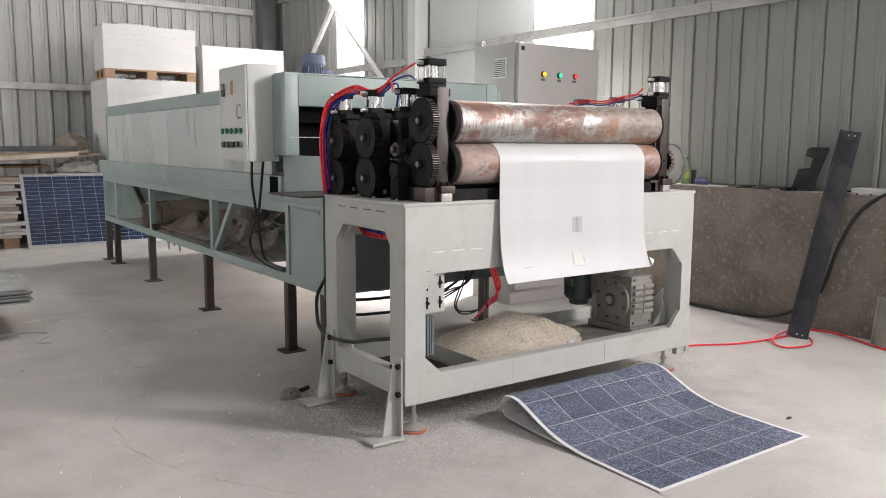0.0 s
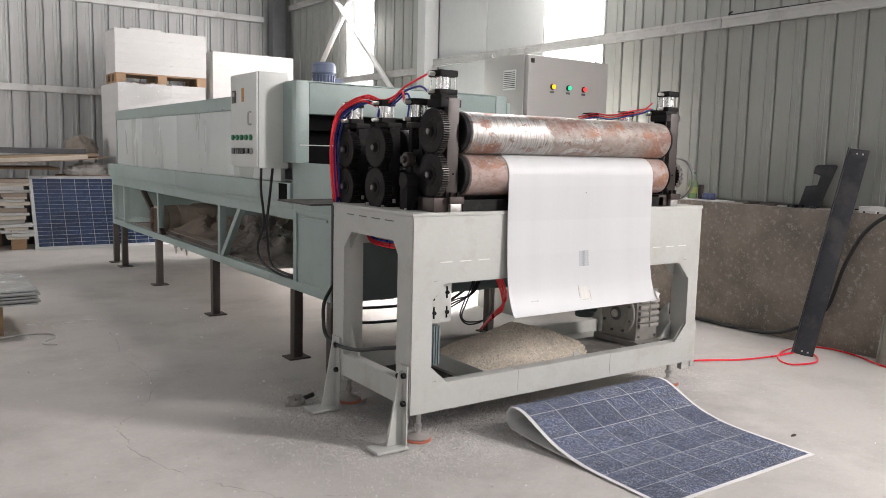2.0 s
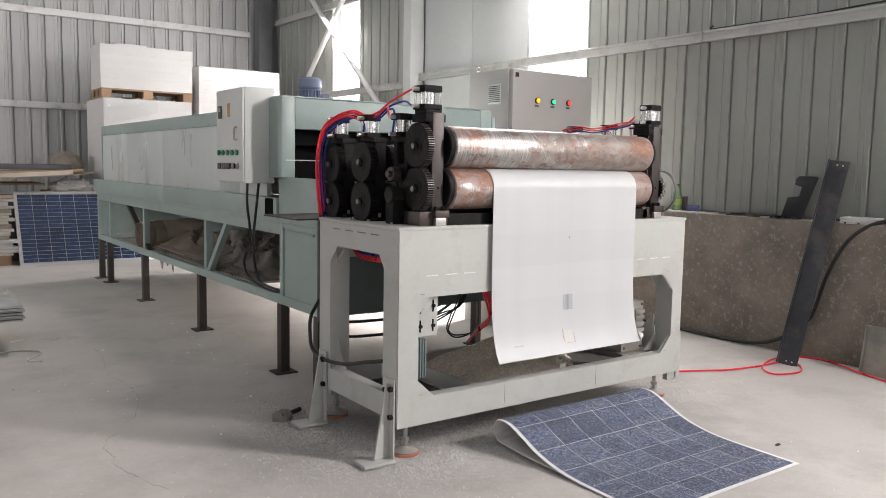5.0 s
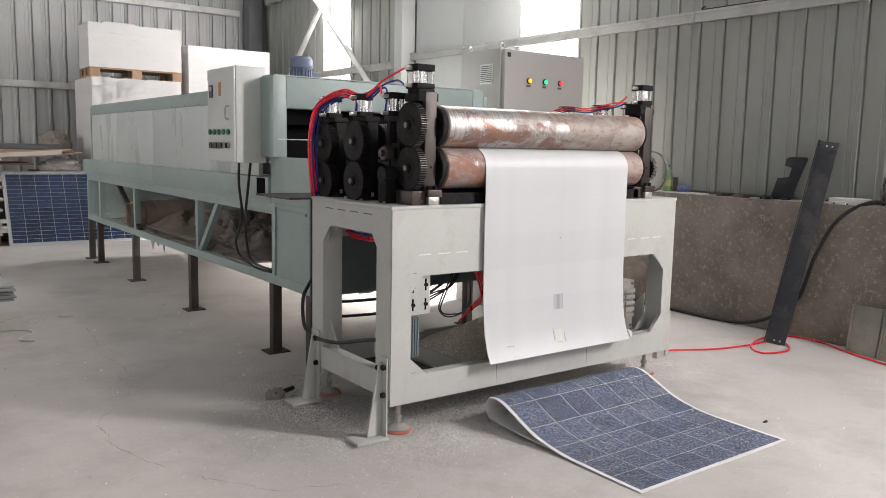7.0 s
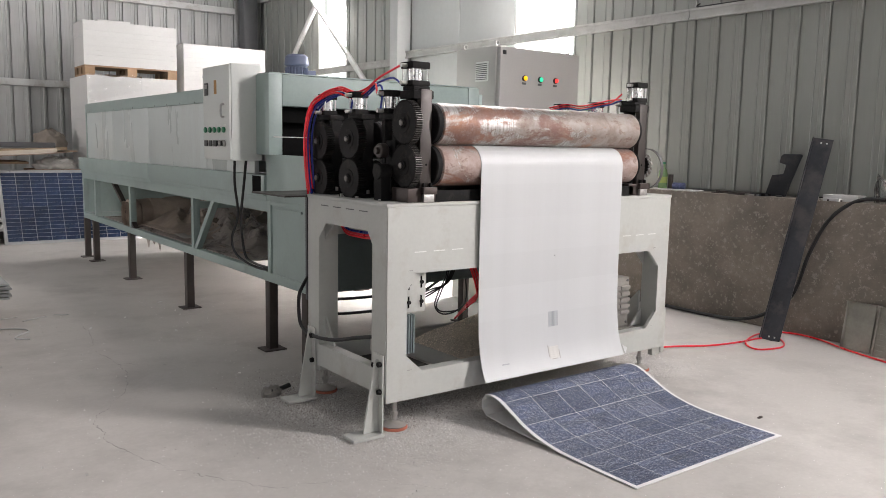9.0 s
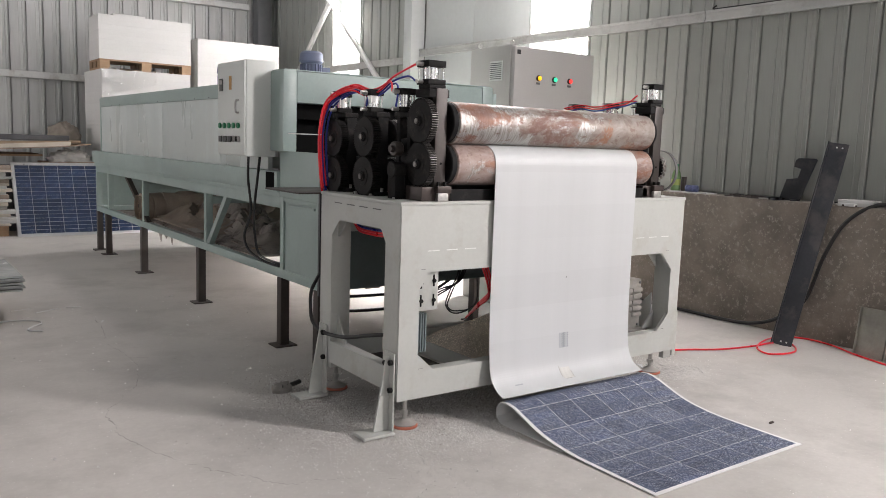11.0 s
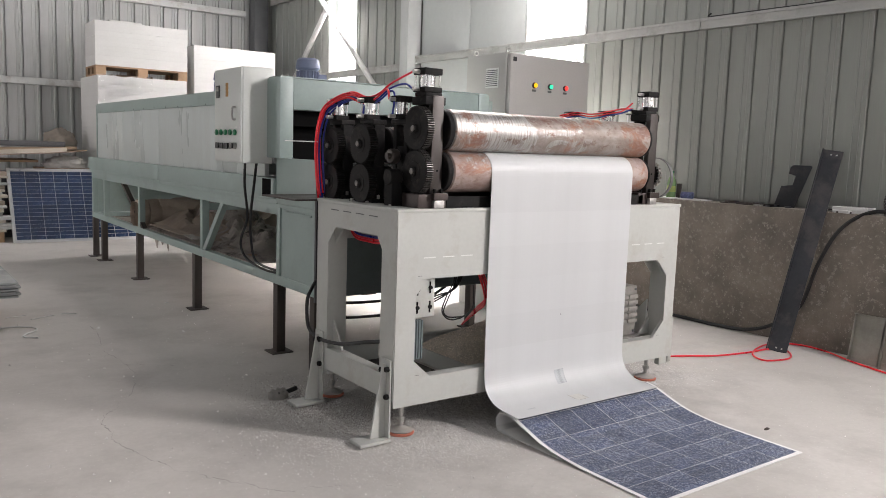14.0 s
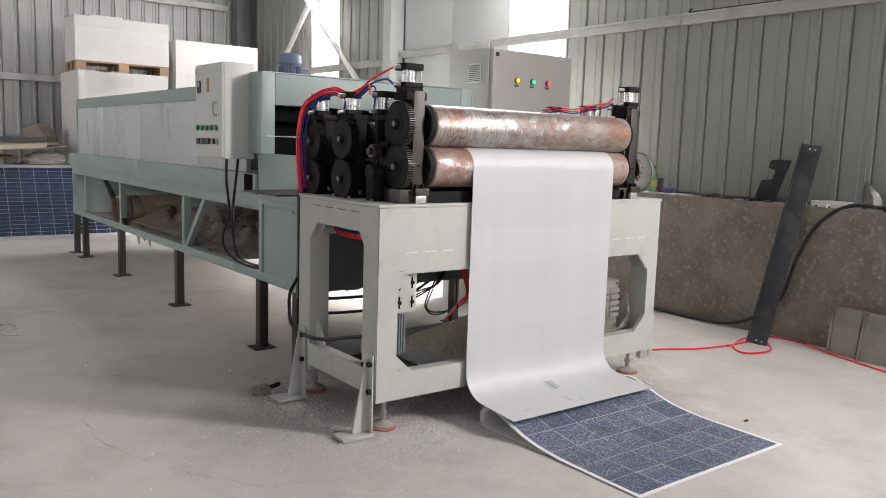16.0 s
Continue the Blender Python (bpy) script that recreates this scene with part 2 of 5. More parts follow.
FOAM = M("white board stack", (0.62, 0.62, 0.605), 0.7, var=0.03, scale=3, fine=40, bump=0.06, rnd=0.015)
WOOD = M("pallet wood", (0.34, 0.22, 0.13), 0.8, var=0.25, scale=6, fine=80, stretch=(0.3, 1, 1), bump=0.15, rnd=0.2)
CARD = M("brown card", (0.38, 0.28, 0.19), 0.8, var=0.12)
CREAM = M("cream plastic board", (0.62, 0.56, 0.48), 0.6, var=0.08)
DARKB = M("dark grey beam", (0.09, 0.09, 0.095), 0.6, var=0.2)
SACK = M("woven beige sack", (0.26, 0.225, 0.19), 0.85, var=0.15, scale=9, fine=220, bump=0.3)
SACKW = M("white woven bag", (0.62, 0.6, 0.57), 0.7, var=0.1, scale=9, fine=200, bump=0.3)
BELT = M("old brown belt", (0.4, 0.325, 0.265), 0.8, var=0.2, scale=6, fine=120, bump=0.2)
TARP = M("dusty grey tarp", (0.48, 0.425, 0.385), 0.85, var=0.3, scale=5, fine=120, bump=0.3, stain=(0.12, 0.105, 0.095), amount=0.36, sscale=5)
ALU = M("aluminium frame", (0.6, 0.6, 0.59), 0.35, metal=0.7, var=0.06)
CELL = M("blue panel cell", (0.024, 0.045, 0.1), 0.2, var=0.35, scale=14, fine=90, bump=0.0, rnd=0.25)
MATCELL_G = M("grey dusted solar cell", (0.041, 0.056, 0.11), 0.65, var=0.4, scale=7, fine=170, bump=0.3, stain=(0.34, 0.38, 0.46), amount=0.42, sscale=110, stretch=(0.8, 1.7, 1), sharp=0.2,
              speck=((0.66, 0.67, 0.68), 140, 0.15, 0.7), rnd=0.12, shift=True)
MATCELL_W = M("whitened crushed solar cell", (0.05, 0.066, 0.12), 0.6, var=0.4, scale=7, fine=170, bump=0.3, stain=(0.4, 0.44, 0.52), amount=0.45, sscale=100, stretch=(0.6, 1.9, 1), sharp=0.2,
              speck=((0.72, 0.74, 0.77), 150, 0.18, 0.9), rnd=0.12, shift=True)
MATCELL = M("crushed dusty solar cell", (0.04, 0.056, 0.115), 0.6, var=0.45, scale=6, fine=170, bump=0.3, stain=(0.36, 0.4, 0.49), amount=0.43, sscale=115, stretch=(1.5, 0.7, 1), sharp=0.16,
            speck=((0.72, 0.74, 0.77), 150, 0.16, 0.85), rnd=0.14, shift=True)
PLATE = M("blued steel plate", (0.055, 0.058, 0.066), 0.42, metal=0.45, var=0.25, scale=4, stain=(0.09, 0.085, 0.085), amount=0.35, sscale=5)
BINM = M("bare sheet metal", (0.4, 0.385, 0.34), 0.4, metal=0.4, var=0.2, scale=6)
GRAN = M("crushed glass granules", (0.72, 0.65, 0.55), 0.5, isl=0.35, var=0.25, scale=60, fine=300, bump=0.5)
GRIT = M("grey brown grit", (0.2, 0.182, 0.16), 0.8, var=0.2, isl=0.45)
GRAIN = M("loose glass grains", (0.7, 0.685, 0.66), 0.35, var=0.2, isl=0.3)
PILE = M("granule heap", (0.62, 0.555, 0.46), 0.8, var=0.25, scale=8, fine=260, bump=0.9, speck=((0.75, 0.7, 0.6), 130, 0.2, 0.7))
GBOX = M("dusty cast gearbox", (0.3, 0.285, 0.26), 0.6, metal=0.2, var=0.18, scale=14, bump=0.15)
GMOT = M("dark green motor", (0.05, 0.075, 0.07), 0.5, var=0.2)
MOTORB = M("dusty blue motor", (0.17, 0.2, 0.3), 0.5, var=0.12)
ORANGE = M("orange rubber pad", (0.6, 0.2, 0.13), 0.7, var=0.15)
DUSTY = M("dusty grey foot", (0.4, 0.38, 0.35), 0.7, var=0.15)
# near-black: the shade inside openings is painted on flat pieces
SHADE = M("painted opening shade", (0.008, 0.008, 0.008), 0.9, var=0.2, spec=0.1)
SLOT = M("laser cut slot", (0.72, 0.73, 0.7), 0.5)
BTN_G = M("green button", (0.02, 0.2, 0.09), 0.35)
BTN_K = M("black switch", (0.015, 0.015, 0.015), 0.4)
LAB_O = M("orange warning label", (0.5, 0.26, 0.08), 0.6, var=0.3, scale=90)
LAMP_Y, LAMP_G, LAMP_R = glow("yellow lamp", (1.0, 0.5, 0.01), 1.3), glow("green lamp", (0.02, 0.75, 0.38), 1.0), glow("red lamp", (1.0, 0.06, 0.05), 1.2)
GLASS = clear("window pane", (0.95, 0.97, 0.96), 0.02)
PET = clear("green bottle plastic", (0.35, 0.85, 0.35), 0.1)
FILM = clear("thin plastic film", (0.9, 0.9, 0.9), 0.25)
SKYGLOW = glow("overcast daylight", (0.97, 1.0, 1.0), 3.0)


# ---- mesh helpers ----
def box(bm, x0, x1, y0, y1, z0, z1, bev=0.0, m=None):
    vs = [bm.verts.new((x, y, z)) for x in (x0, x1) for y in (y0, y1) for z in (z0, z1)]
    if m is not None:
        for v in vs:
            v.co = m @ v.co
    fs = [bm.faces.new([vs[i] for i in q]) for q in ((0, 1, 3, 2), (4, 6, 7, 5), (0, 4, 5, 1), (2, 3, 7, 6), (0, 2, 6, 4), (1, 5, 7, 3))]
    if bev:
        es = list({e for f in fs for e in f.edges})
        bmesh.ops.bevel(bm, geom=es, offset=bev, segments=2, affect="EDGES", profile=0.6)


def prism(bm, pts, axis, a, b):
    def place(p, d):
        return {"x": (d, p[0], p[1]), "y": (p[0], d, p[1]), "z": (p[0], p[1], d)}[axis]
    v0, v1 = [bm.verts.new(place(p, a)) for p in pts], [bm.verts.new(place(p, b)) for p in pts]
    fs = [bm.faces.new(v0), bm.faces.new(v1[::-1])]
    n = len(pts)
    for i in range(n):
        fs.append(bm.faces.new((v0[i], v1[i], v1[(i + 1) % n], v0[(i + 1) % n])))
    bmesh.ops.recalc_face_normals(bm, faces=fs)


def cyl(bm, p0, p1, r, seg=24, r2=None, bev=0.0):
    p0, p1 = Vector(p0), Vector(p1)
    d = (p1 - p0)
    q = d.to_track_quat("Z", "Y")
    r2 = r if r2 is None else r2
    rings = []
    prof = [(0, r - bev), (bev, r), (d.length - bev, r2), (d.length, r2 - bev)] if bev else [(0, r), (d.length, r2)]
    for h, rr in prof:
        rings.append([bm.verts.new(p0 + q @ Vector((rr * math.cos(2 * math.pi * i / seg), rr * math.sin(2 * math.pi * i / seg), h))) for i in range(seg)])
    for a, b in zip(rings, rings[1:]):
        for i in range(seg):
            bm.faces.new((a[i], a[(i + 1) % seg], b[(i + 1) % seg], b[i]))
    bm.faces.new(rings[0][::-1])
    bm.faces.new(rings[-1])


def smooth_line(pts, n=8):
    pts = [Vector(p) for p in pts]
    out = []
    for i in range(len(pts) - 1):
        a, b, c, d = pts[max(i - 1, 0)], pts[i], pts[i + 1], pts[min(i + 2, len(pts) - 1)]
        for k in range(n):
            t = k / n
            out.append(0.5 * (2 * b + (c - a) * t + (2 * a - 5 * b + 4 * c - d) * t * t + (3 * b - a - 3 * c + d) * t ** 3))
    return out + [pts[-1]]


def tube(bm, pts, r, seg=8, n=8):
    line = smooth_line(pts, n)
    rings, up = [], Vector((0.31, 0.17, 0.93))
    for i, p in enumerate(line):
        d = (line[min(i + 1, len(line) - 1)] - line[max(i - 1, 0)]).normalized()
        s = d.cross(up).normalized()
        up = s.cross(d).normalized()
        rings.append([bm.verts.new(p + r * (math.cos(2 * math.pi * k / seg) * s + math.sin(2 * math.pi * k / seg) * up)) for k in range(seg)])
    for a, b in zip(rings, rings[1:]):
        for k in range(seg):
            bm.faces.new((a[k], a[(k + 1) % seg], b[(k + 1) % seg], b[k]))
    bm.faces.new(rings[0][::-1])
    bm.faces.new(rings[-1])


def mesh_of(name, bm, mat, sharp=0.4):
    bm.normal_update()
    for f in bm.faces:
        f.smooth = True
    for e in bm.edges:
        if len(e.link_faces) != 2 or e.calc_face_angle(0.0) > sharp:
            e.smooth = False
    me = bpy.data.meshes.new(name)
    bm.to_mesh(me)
    bm.free()
    me.materials.append(mat)
    return me


def part(name, bm, mat, parent, label="", m=None):
    """One mesh object under a thing or a part."""
    me = bm if isinstance(bm, bpy.types.Mesh) else mesh_of(name, bm, mat)
    ob = new(name, me)
    ob.parent = parent
    if m is not None:
        ob.matrix_basis = m
    return tagged(ob, label)


def thing(name, label, category, group="", m=None, kind=""):
    ob = new(name)
    ob.empty_display_size = 0.1
    if m is not None:
        ob.matrix_basis = m
    return tagged(ob, label, category, group, kind)


def solid(name, bm, mat, label="", category="", group="", kind="", m=None, sharp=0.4):
    """A thing, or a piece of the setting, that is one mesh."""
    ob = new(name, mesh_of(name, bm, mat, sharp))
    if m is not None:
        ob.matrix_basis = m
    return tagged(ob, label, category, group, kind)


def B(*a, **k):
    bm = bmesh.new()
    box(bm, *a, **k)
    return bm


def C(*a, **k):
    bm = bmesh.new()
    cyl(bm, *a, **k)
    return bm


def P(*a):
    bm = bmesh.new()
    prism(bm, *a)
    return bm


def T(*a, **k):
    bm = bmesh.new()
    tube(bm, *a, **k)
    return bm


def lump(cx, cy, z0, rx, ry, h, amp, freq, n=22, flat=0.6, seed=0.0, cone=False):
    """A slack heap or bag: a dome with folds, closed below."""
    bm = bmesh.new()
    rings = []
    for i in range(n):
        a = (i / (n - 1)) * math.pi / 2
        ring = []
        for k in range(2 * n):
            b = math.pi * k / n
            p = Vector((math.cos(b) * math.cos(a), math.sin(b) * math.cos(a), 1 - math.cos(a) ** 1.15 if cone else math.sin(a) ** flat))
            d = 1 + amp * noise.fractal(p * freq + Vector((seed, seed, 0)), 1.0, 2.0, 4)
            ring.append(bm.verts.new((cx + rx * p.x * d, cy + ry * p.y * d, z0 + max(0, h * p.z * d))))
        rings.append(ring)
    for a, b in zip(rings, rings[1:]):
        for k in range(2 * n):
            bm.faces.new((a[k], a[(k + 1) % (2 * n)], b[(k + 1) % (2 * n)], b[k]))
    bm.faces.new(rings[0][::-1])
    bmesh.ops.remove_doubles(bm, verts=rings[-1], dist=0.002)
    return bm


# ---- the hall ----
XE, YN, XW, YS, ZR = 3.60, 9.50, -7.0, -9.0, 5.6
floor = solid("floor", B(XW - 0.3, XE + 0.4, YS - 0.3, YN + 0.4, -0.2, 0.0), FLOOR, "dusty grey concrete floor with stains and cracks", "floor", kind="structure")
ground = solid("ground", B(-400, 400, -400, 400, -0.5, -0.21), FLOOR, "grey concrete yard outside the hall", "ground", kind="structure")

for k, pts in enumerate((((-0.58, 2.83), (-0.6, 2.5), (-0.66, 2.15), (-0.63, 1.78), (-0.68, 1.38), (-0.85, 1.06), (-0.96, 0.89), (-0.97, 0.58), (-0.90, 0.32), (-0.84, 0.16), (-0.74, 0.01), (-0.6, -0.2)),
                        ((-0.6, -0.2), (-0.3, -0.32), (-0.1, -0.55)), ((-0.63, 1.78), (-0.4, 1.6)))):
    bm = bmesh.new()
    prev = None
    for p in smooth_line([(x, y, 0.0) for x, y in pts], 30):
        w = max(0.0002, 0.0008 + 0.0022 * noise.noise(p * 7))
        q = (p.x + 0.022 * noise.noise(p * 14) + 0.012 * noise.noise(p * 55), p.y + 0.03 * noise.noise(p * 11 + Vector((5, 0, 0))) + 0.012 * noise.noise(p * 60 + Vector((0, 9, 0))))
        if noise.noise(p * 5 + Vector((3, 1, 0))) < -0.3:
            prev = None
            continue
        cur = (bm.verts.new((q[0] - w, q[1], 0.0008)), bm.verts.new((q[0] + w, q[1] + w, 0.0008)))
        if prev:
            bm.faces.new((prev[0], prev[1], cur[1], cur[0]))
        prev = cur
    part("crack", bm, CRACK, floor, "fine dark crack in the concrete")

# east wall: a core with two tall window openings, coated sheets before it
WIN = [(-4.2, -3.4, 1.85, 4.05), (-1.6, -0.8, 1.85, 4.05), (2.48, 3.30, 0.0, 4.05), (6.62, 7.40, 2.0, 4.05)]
bm = bmesh.new()
ZT = ZR
edges = [YS] + [v for w in WIN for v in w[:2]] + [YN]
for i in range(0, len(edges), 2):
    box(bm, XE + 0.03, XE + 0.12, edges[i], edges[i + 1], 0, ZT)
for y0, y1, z0, z1 in WIN:
    if z0 > 0:
        box(bm, XE + 0.03, XE + 0.12, y0, y1, 0, z0)
    box(bm, XE + 0.03, XE + 0.12, y0, y1, z1, ZT)
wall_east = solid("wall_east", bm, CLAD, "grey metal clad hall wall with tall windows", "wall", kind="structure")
bm = bmesh.new()
for i, (x0, x1) in enumerate([(XW, XE + 0.12)]):
    box(bm, x0, x1, YN + 0.03, YN + 0.12, 0, ZR)
wall_north = solid("wall_north", bm, CLAD_N, "ribbed pale grey metal hall wall", "wall", kind="structure")
# west wall is unseen; its windows and gate are added to let light in
bm = bmesh.new()
box(bm, XW - 0.1, XW, YS, -1.6, 0, ZR), box(bm, XW - 0.1, XW, -0.8, 2.5, 0, ZR), box(bm, XW - 0.1, XW, 3.3, 5.8, 0, ZR)
for y in (-1.6, 2.5):
    box(bm, XW - 0.1, XW, y, y + 0.8, 0, 1.85), box(bm, XW - 0.1, XW, y, y + 0.8, 4.05, ZR)
box(bm, XW - 0.1, XW, 8.8, YN, 0, ZR), box(bm, XW - 0.1, XW, 5.8, 8.8, 3.2, ZR)
wall_west = solid("wall_west", bm, CLAD_N, "unseen grey metal hall wall with added window and gate openings", "wall", kind="structure")
# south wall and roof are unseen, with a gate and skylights added
bm = bmesh.new()
box(bm, XW, -4.3, YS - 0.1, YS, 0, ZR), box(bm, 1.3, XE, YS - 0.1, YS, 0, ZR), box(bm, -4.3, 1.3, YS - 0.1, YS, 4.1, ZR)
wall_south = solid("wall_south", bm, CLAD_N, "unseen grey metal hall wall with an added open gate", "wall", kind="structure")
bm = bmesh.new()
for x0, x1 in ((XW - 0.1, -3.95), (-2.85, 1.05), (2.15, XE + 0.12)):
    box(bm, x0, x1, YS - 0.1, YN + 0.12, ZR, ZR + 0.08)
for x0, x1 in ((-3.95, -2.85), (1.05, 2.15)):
    box(bm, x0, x1, YS - 0.1, -8.0, ZR, ZR + 0.08), box(bm, x0, x1, 7.0, YN + 0.12, ZR, ZR + 0.08)
ceiling = solid("ceiling", bm, ROOF, "unseen pale metal roof with added long skylights", "ceiling", kind="structure")


def ribbed(width, height, first, pitch, mat, rib=0.008, groove=0.014, half=0.005):
    """A trapezoid sheet: width along x, height along z, ribs towards -y; its lap grooves lie at first + k * pitch."""
    bm = bmesh.new()
    prof = [(-0.43, 0.0), (-0.40, -0.004), (-0.37, 0.0), (-0.045, 0.0), (-0.038, -rib), (-half - 0.007, -rib), (-half - 0.002, 0.0), (-half, groove), (half, groove), (half + 0.002, 0.0)]
    k0 = math.ceil(-first / pitch) - 1
    line = [(0.0, 0.0)]
    for k in range(k0, k0 + int(width / pitch) + 4):
        for dx, y in prof:
            x = first + k * pitch + (dx * pitch if dx < -0.1 else dx)
            if line[-1][0] + 1e-4 < x < width - 1e-4:
                line.append((x, y))
    line.append((width, 0.0))
    lo = [bm.verts.new((x, y, 0)) for x, y in line]
    hi = [bm.verts.new((x, y, height)) for x, y in line]
    for i in range(len(line) - 1):
        bm.faces.new((lo[i], lo[i + 1], hi[i + 1], hi[i]))
    return mesh_of("cladding_sheet", bm, mat, 0.2)


ZL = 0.93
bays = []


def span(a, b, z0, z1):
    n = max(1, round((b - a) / 0.94))
    bays.extend((a + (b - a) * i / n, a + (b - a) * (i + 1) / n, z0, z1) for i in range(n))


for a, b in ((YS, -4.2), (-3.4, -1.6), (-0.8, 2.48), (5.28, 6.62), (7.40, 9.48)):
    span(a, b, ZL + 0.02, ZR)
for y0, y1, z0, z1 in WIN:
    if z0 > ZL:
        span(y0, y1, ZL + 0.02, z0)
    span(y0, y1, z1, ZR)
for y0, y1, z0, z1 in bays:
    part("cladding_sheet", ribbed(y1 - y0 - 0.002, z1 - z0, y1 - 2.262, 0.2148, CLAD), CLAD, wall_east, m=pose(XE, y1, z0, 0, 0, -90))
for y0, y1 in ((3.305, 4.2), (4.205, 5.1)):
    part("smooth_panel", B(XE - 0.012, XE + 0.02, y0, y1, ZL + 0.02, ZT, bev=0.003), SMOOTH, wall_east, "smooth pale wall panel")
x = XE - 0.02
while x > XW + 0.9:
    part("cladding_sheet", ribbed(0.938, ZR, 3.205 - (x - 0.94), 0.2087, CLAD_N, 0.012, 0.029, 0.009), CLAD_N, wall_north, m=pose(x - 0.94, YN, 0, 0, 0, 0))
    x -= 0.94
for i, (y0, y1, z0, z1) in enumerate(WIN):
    w = thing("window_%d" % (i + 1), "tall bright daylight window strip in the wall", "window", kind="structure")
    bm = bmesh.new()
    for a, b, c, d in ((y0, y0 + 0.02, z0, z1), (y1 - 0.02, y1, z0, z1), (y0 + 0.02, y1 - 0.02, z0, z0 + 0.02), (y0 + 0.02, y1 - 0.02, z1 - 0.02, z1)):
        box(bm, XE - 0.01, XE + 0.125, a, b, c, d)
    part("window_frame", bm, STEEL_W, w)
    pane = part("pane", B(XE + 0.085, XE + 0.09, y0 + 0.02, y1 - 0.02, z0 + 0.02, z1 - 0.02), GLASS, w)
    pane.visible_shadow = False
solid("backdrop", B(9.0, 9.1, -8, 30, -0.2, 16), SKYGLOW, "bright overcast sky outside the windows", "backdrop", kind="structure")

# rough concrete plinth with its ledge
bm = bmesh.new()
box(bm, 3.41, XE + 0.029, YS, 2.478, 0, ZL, bev=0.012)
box(bm, 3.41, XE + 0.029, 3.302, YN, 0, ZL, bev=0.012)
plinth = solid("plinth_wall", bm, PLINTH, "stained rough concrete base wall with a ledge", "low wall", kind="structure")

# girts, columns and braces
girts = thing("wall_girts", "white painted steel girts along the walls", "girt", kind="structure")
def channel(y0, y1, z):
    """A lipped steel channel along the wall."""
    bm = bmesh.new()
    box(bm, XE - 0.078, XE - 0.026, y0, y1, z - 0.038, z + 0.038, bev=0.004)
    for a, b in ((z - 0.042, z - 0.026), (z + 0.022, z + 0.042)):
        box(bm, XE - 0.088, XE - 0.0785, y0, y1, a, b, bev=0.003)
    part("girt", bm, GIRT, girts)


for za, zb in ((2.285, 2.22), (3.45, 3.43)):
    channel(-8.9, 1.198, za), channel(1.202, 5.12, za), channel(5.3, 9.2, zb)
part("wire", T([(3.54, 1.12, 2.36), (3.53, 1.13, 2.335), (3.53, 0.9, 2.333), (3.53, 0.55, 2.332), (3.53, 0.3, 2.332), (3.53, -0.1, 2.345), (3.53, -0.6, 2.35)], 0.006), CABLE, girts, "thin black wire along the girt")
for z in (1.99, 3.25):
    part("girt", B(XW, 3.2, YN - 0.09, YN - 0.026, z - 0.045, z + 0.045, bev=0.004), STEEL_W, girts)
solid("column_1", B(XE - 0.2, XE - 0.015, 5.12, 5.28, 0, ZR, bev=0.006), SMOOTH, "pale grey steel column at the wall", "column", kind="structure")
solid("column_2", B(3.26, 3.48, 9.2, 9.42, 0, ZR, bev=0.008), COLUMN_D, "dark grey steel column in the corner", "column", kind="structure")
brace = thing("wall_bracing", "crossed white steel rods braced between columns", "brace", kind="structure")
for (ya, za), (yb, zb) in (((5.35, 1.52), (8.95, 4.58)), ((8.95, 1.56), (5.35, 4.83))):
    part("rod", C((XE - 0.13, ya, za), (XE - 0.13 - (0.04 if ya < 6 else 0), yb, zb), 0.035, seg=10), STEEL_W, brace)

# ---- the roller press ----
W, D, H = 1.838, 0.70, 1.0
press = thing("roller_press", "grey steel roller press with rusty rollers and black gears", "machine")


def post(x0, x1, y0, y1):
    part("post", B(x0, x1, y0, y1, 0.15, 0.984, bev=0.005), FRAME, press)


for x0, x1 in ((0.0, 0.10), (W - 0.074, W)):
    post(x0, x1, 0.0, 0.11), post(x0, x1, D - 0.11, D)
part("apron", B(0.1005, W - 0.0745, 0.004, 0.02, 0.70, 0.982, bev=0.003), FRAME, press)
part("apron", B(0.1005, W - 0.0745, D - 0.02, D - 0.004, 0.80, 0.982, bev=0.003), FRAME, press)
for x0, x1 in ((0.003, 0.02), (W - 0.02, W - 0.003)):
    part("side_apron", B(x0, x1, 0.1105, D - 0.1105, 0.875, 0.982, bev=0.003), FRAME, press)
    part("side_rail", B(x0, x0 + 0.05 if x0 < 1 else x1, 0.1105, D - 0.1105, 0.18, 0.285, bev=0.004), FRAME, press)


def plate_with_opening(outer, hole, axis, a, b):
    """A flat plate with one opening: the outline has four runs that match the opening's eight corners."""
    bm = bmesh.new()
    n = len(hole)
    rings = []
    for d in (a, b):
        put = (lambda p, d=d: (d, p[0], p[1])) if axis == "x" else (lambda p, d=d: (p[0], d, p[1]))
        rings.append(([bm.verts.new(put(p)) for p in outer], [bm.verts.new(put(p)) for p in hole]))
    for k in range(n):
        j = (k + 1) % n
        for o, h in rings:
            bm.faces.new((o[k], o[j], h[j], h[k]))
        for q in (0, 1):
            bm.faces.new((rings[0][q][k], rings[1][q][k], rings[1][q][j], rings[0][q][j]))
    bmesh.ops.recalc_face_normals(bm, faces=bm.faces[:])
    return bm


ch = [(0.1, 0.345), (0.185, 0.268), (W - 0.163, 0.268), (W - 0.078, 0.36), (W - 0.078, 0.61), (W - 0.163, 0.70), (0.12, 0.70), (0.1, 0.69)]
ou = [(0.0, 0.15), (0.124, 0.15), (W - 0.124, 0.15), (W, 0.15), (W, 0.984), (W - 0.163, 0.984), (0.12, 0.984), (0.0, 0.984)]
part("front_plate", plate_with_opening(ou, ch, "y", -0.004, -0.0005), FRAME, press)
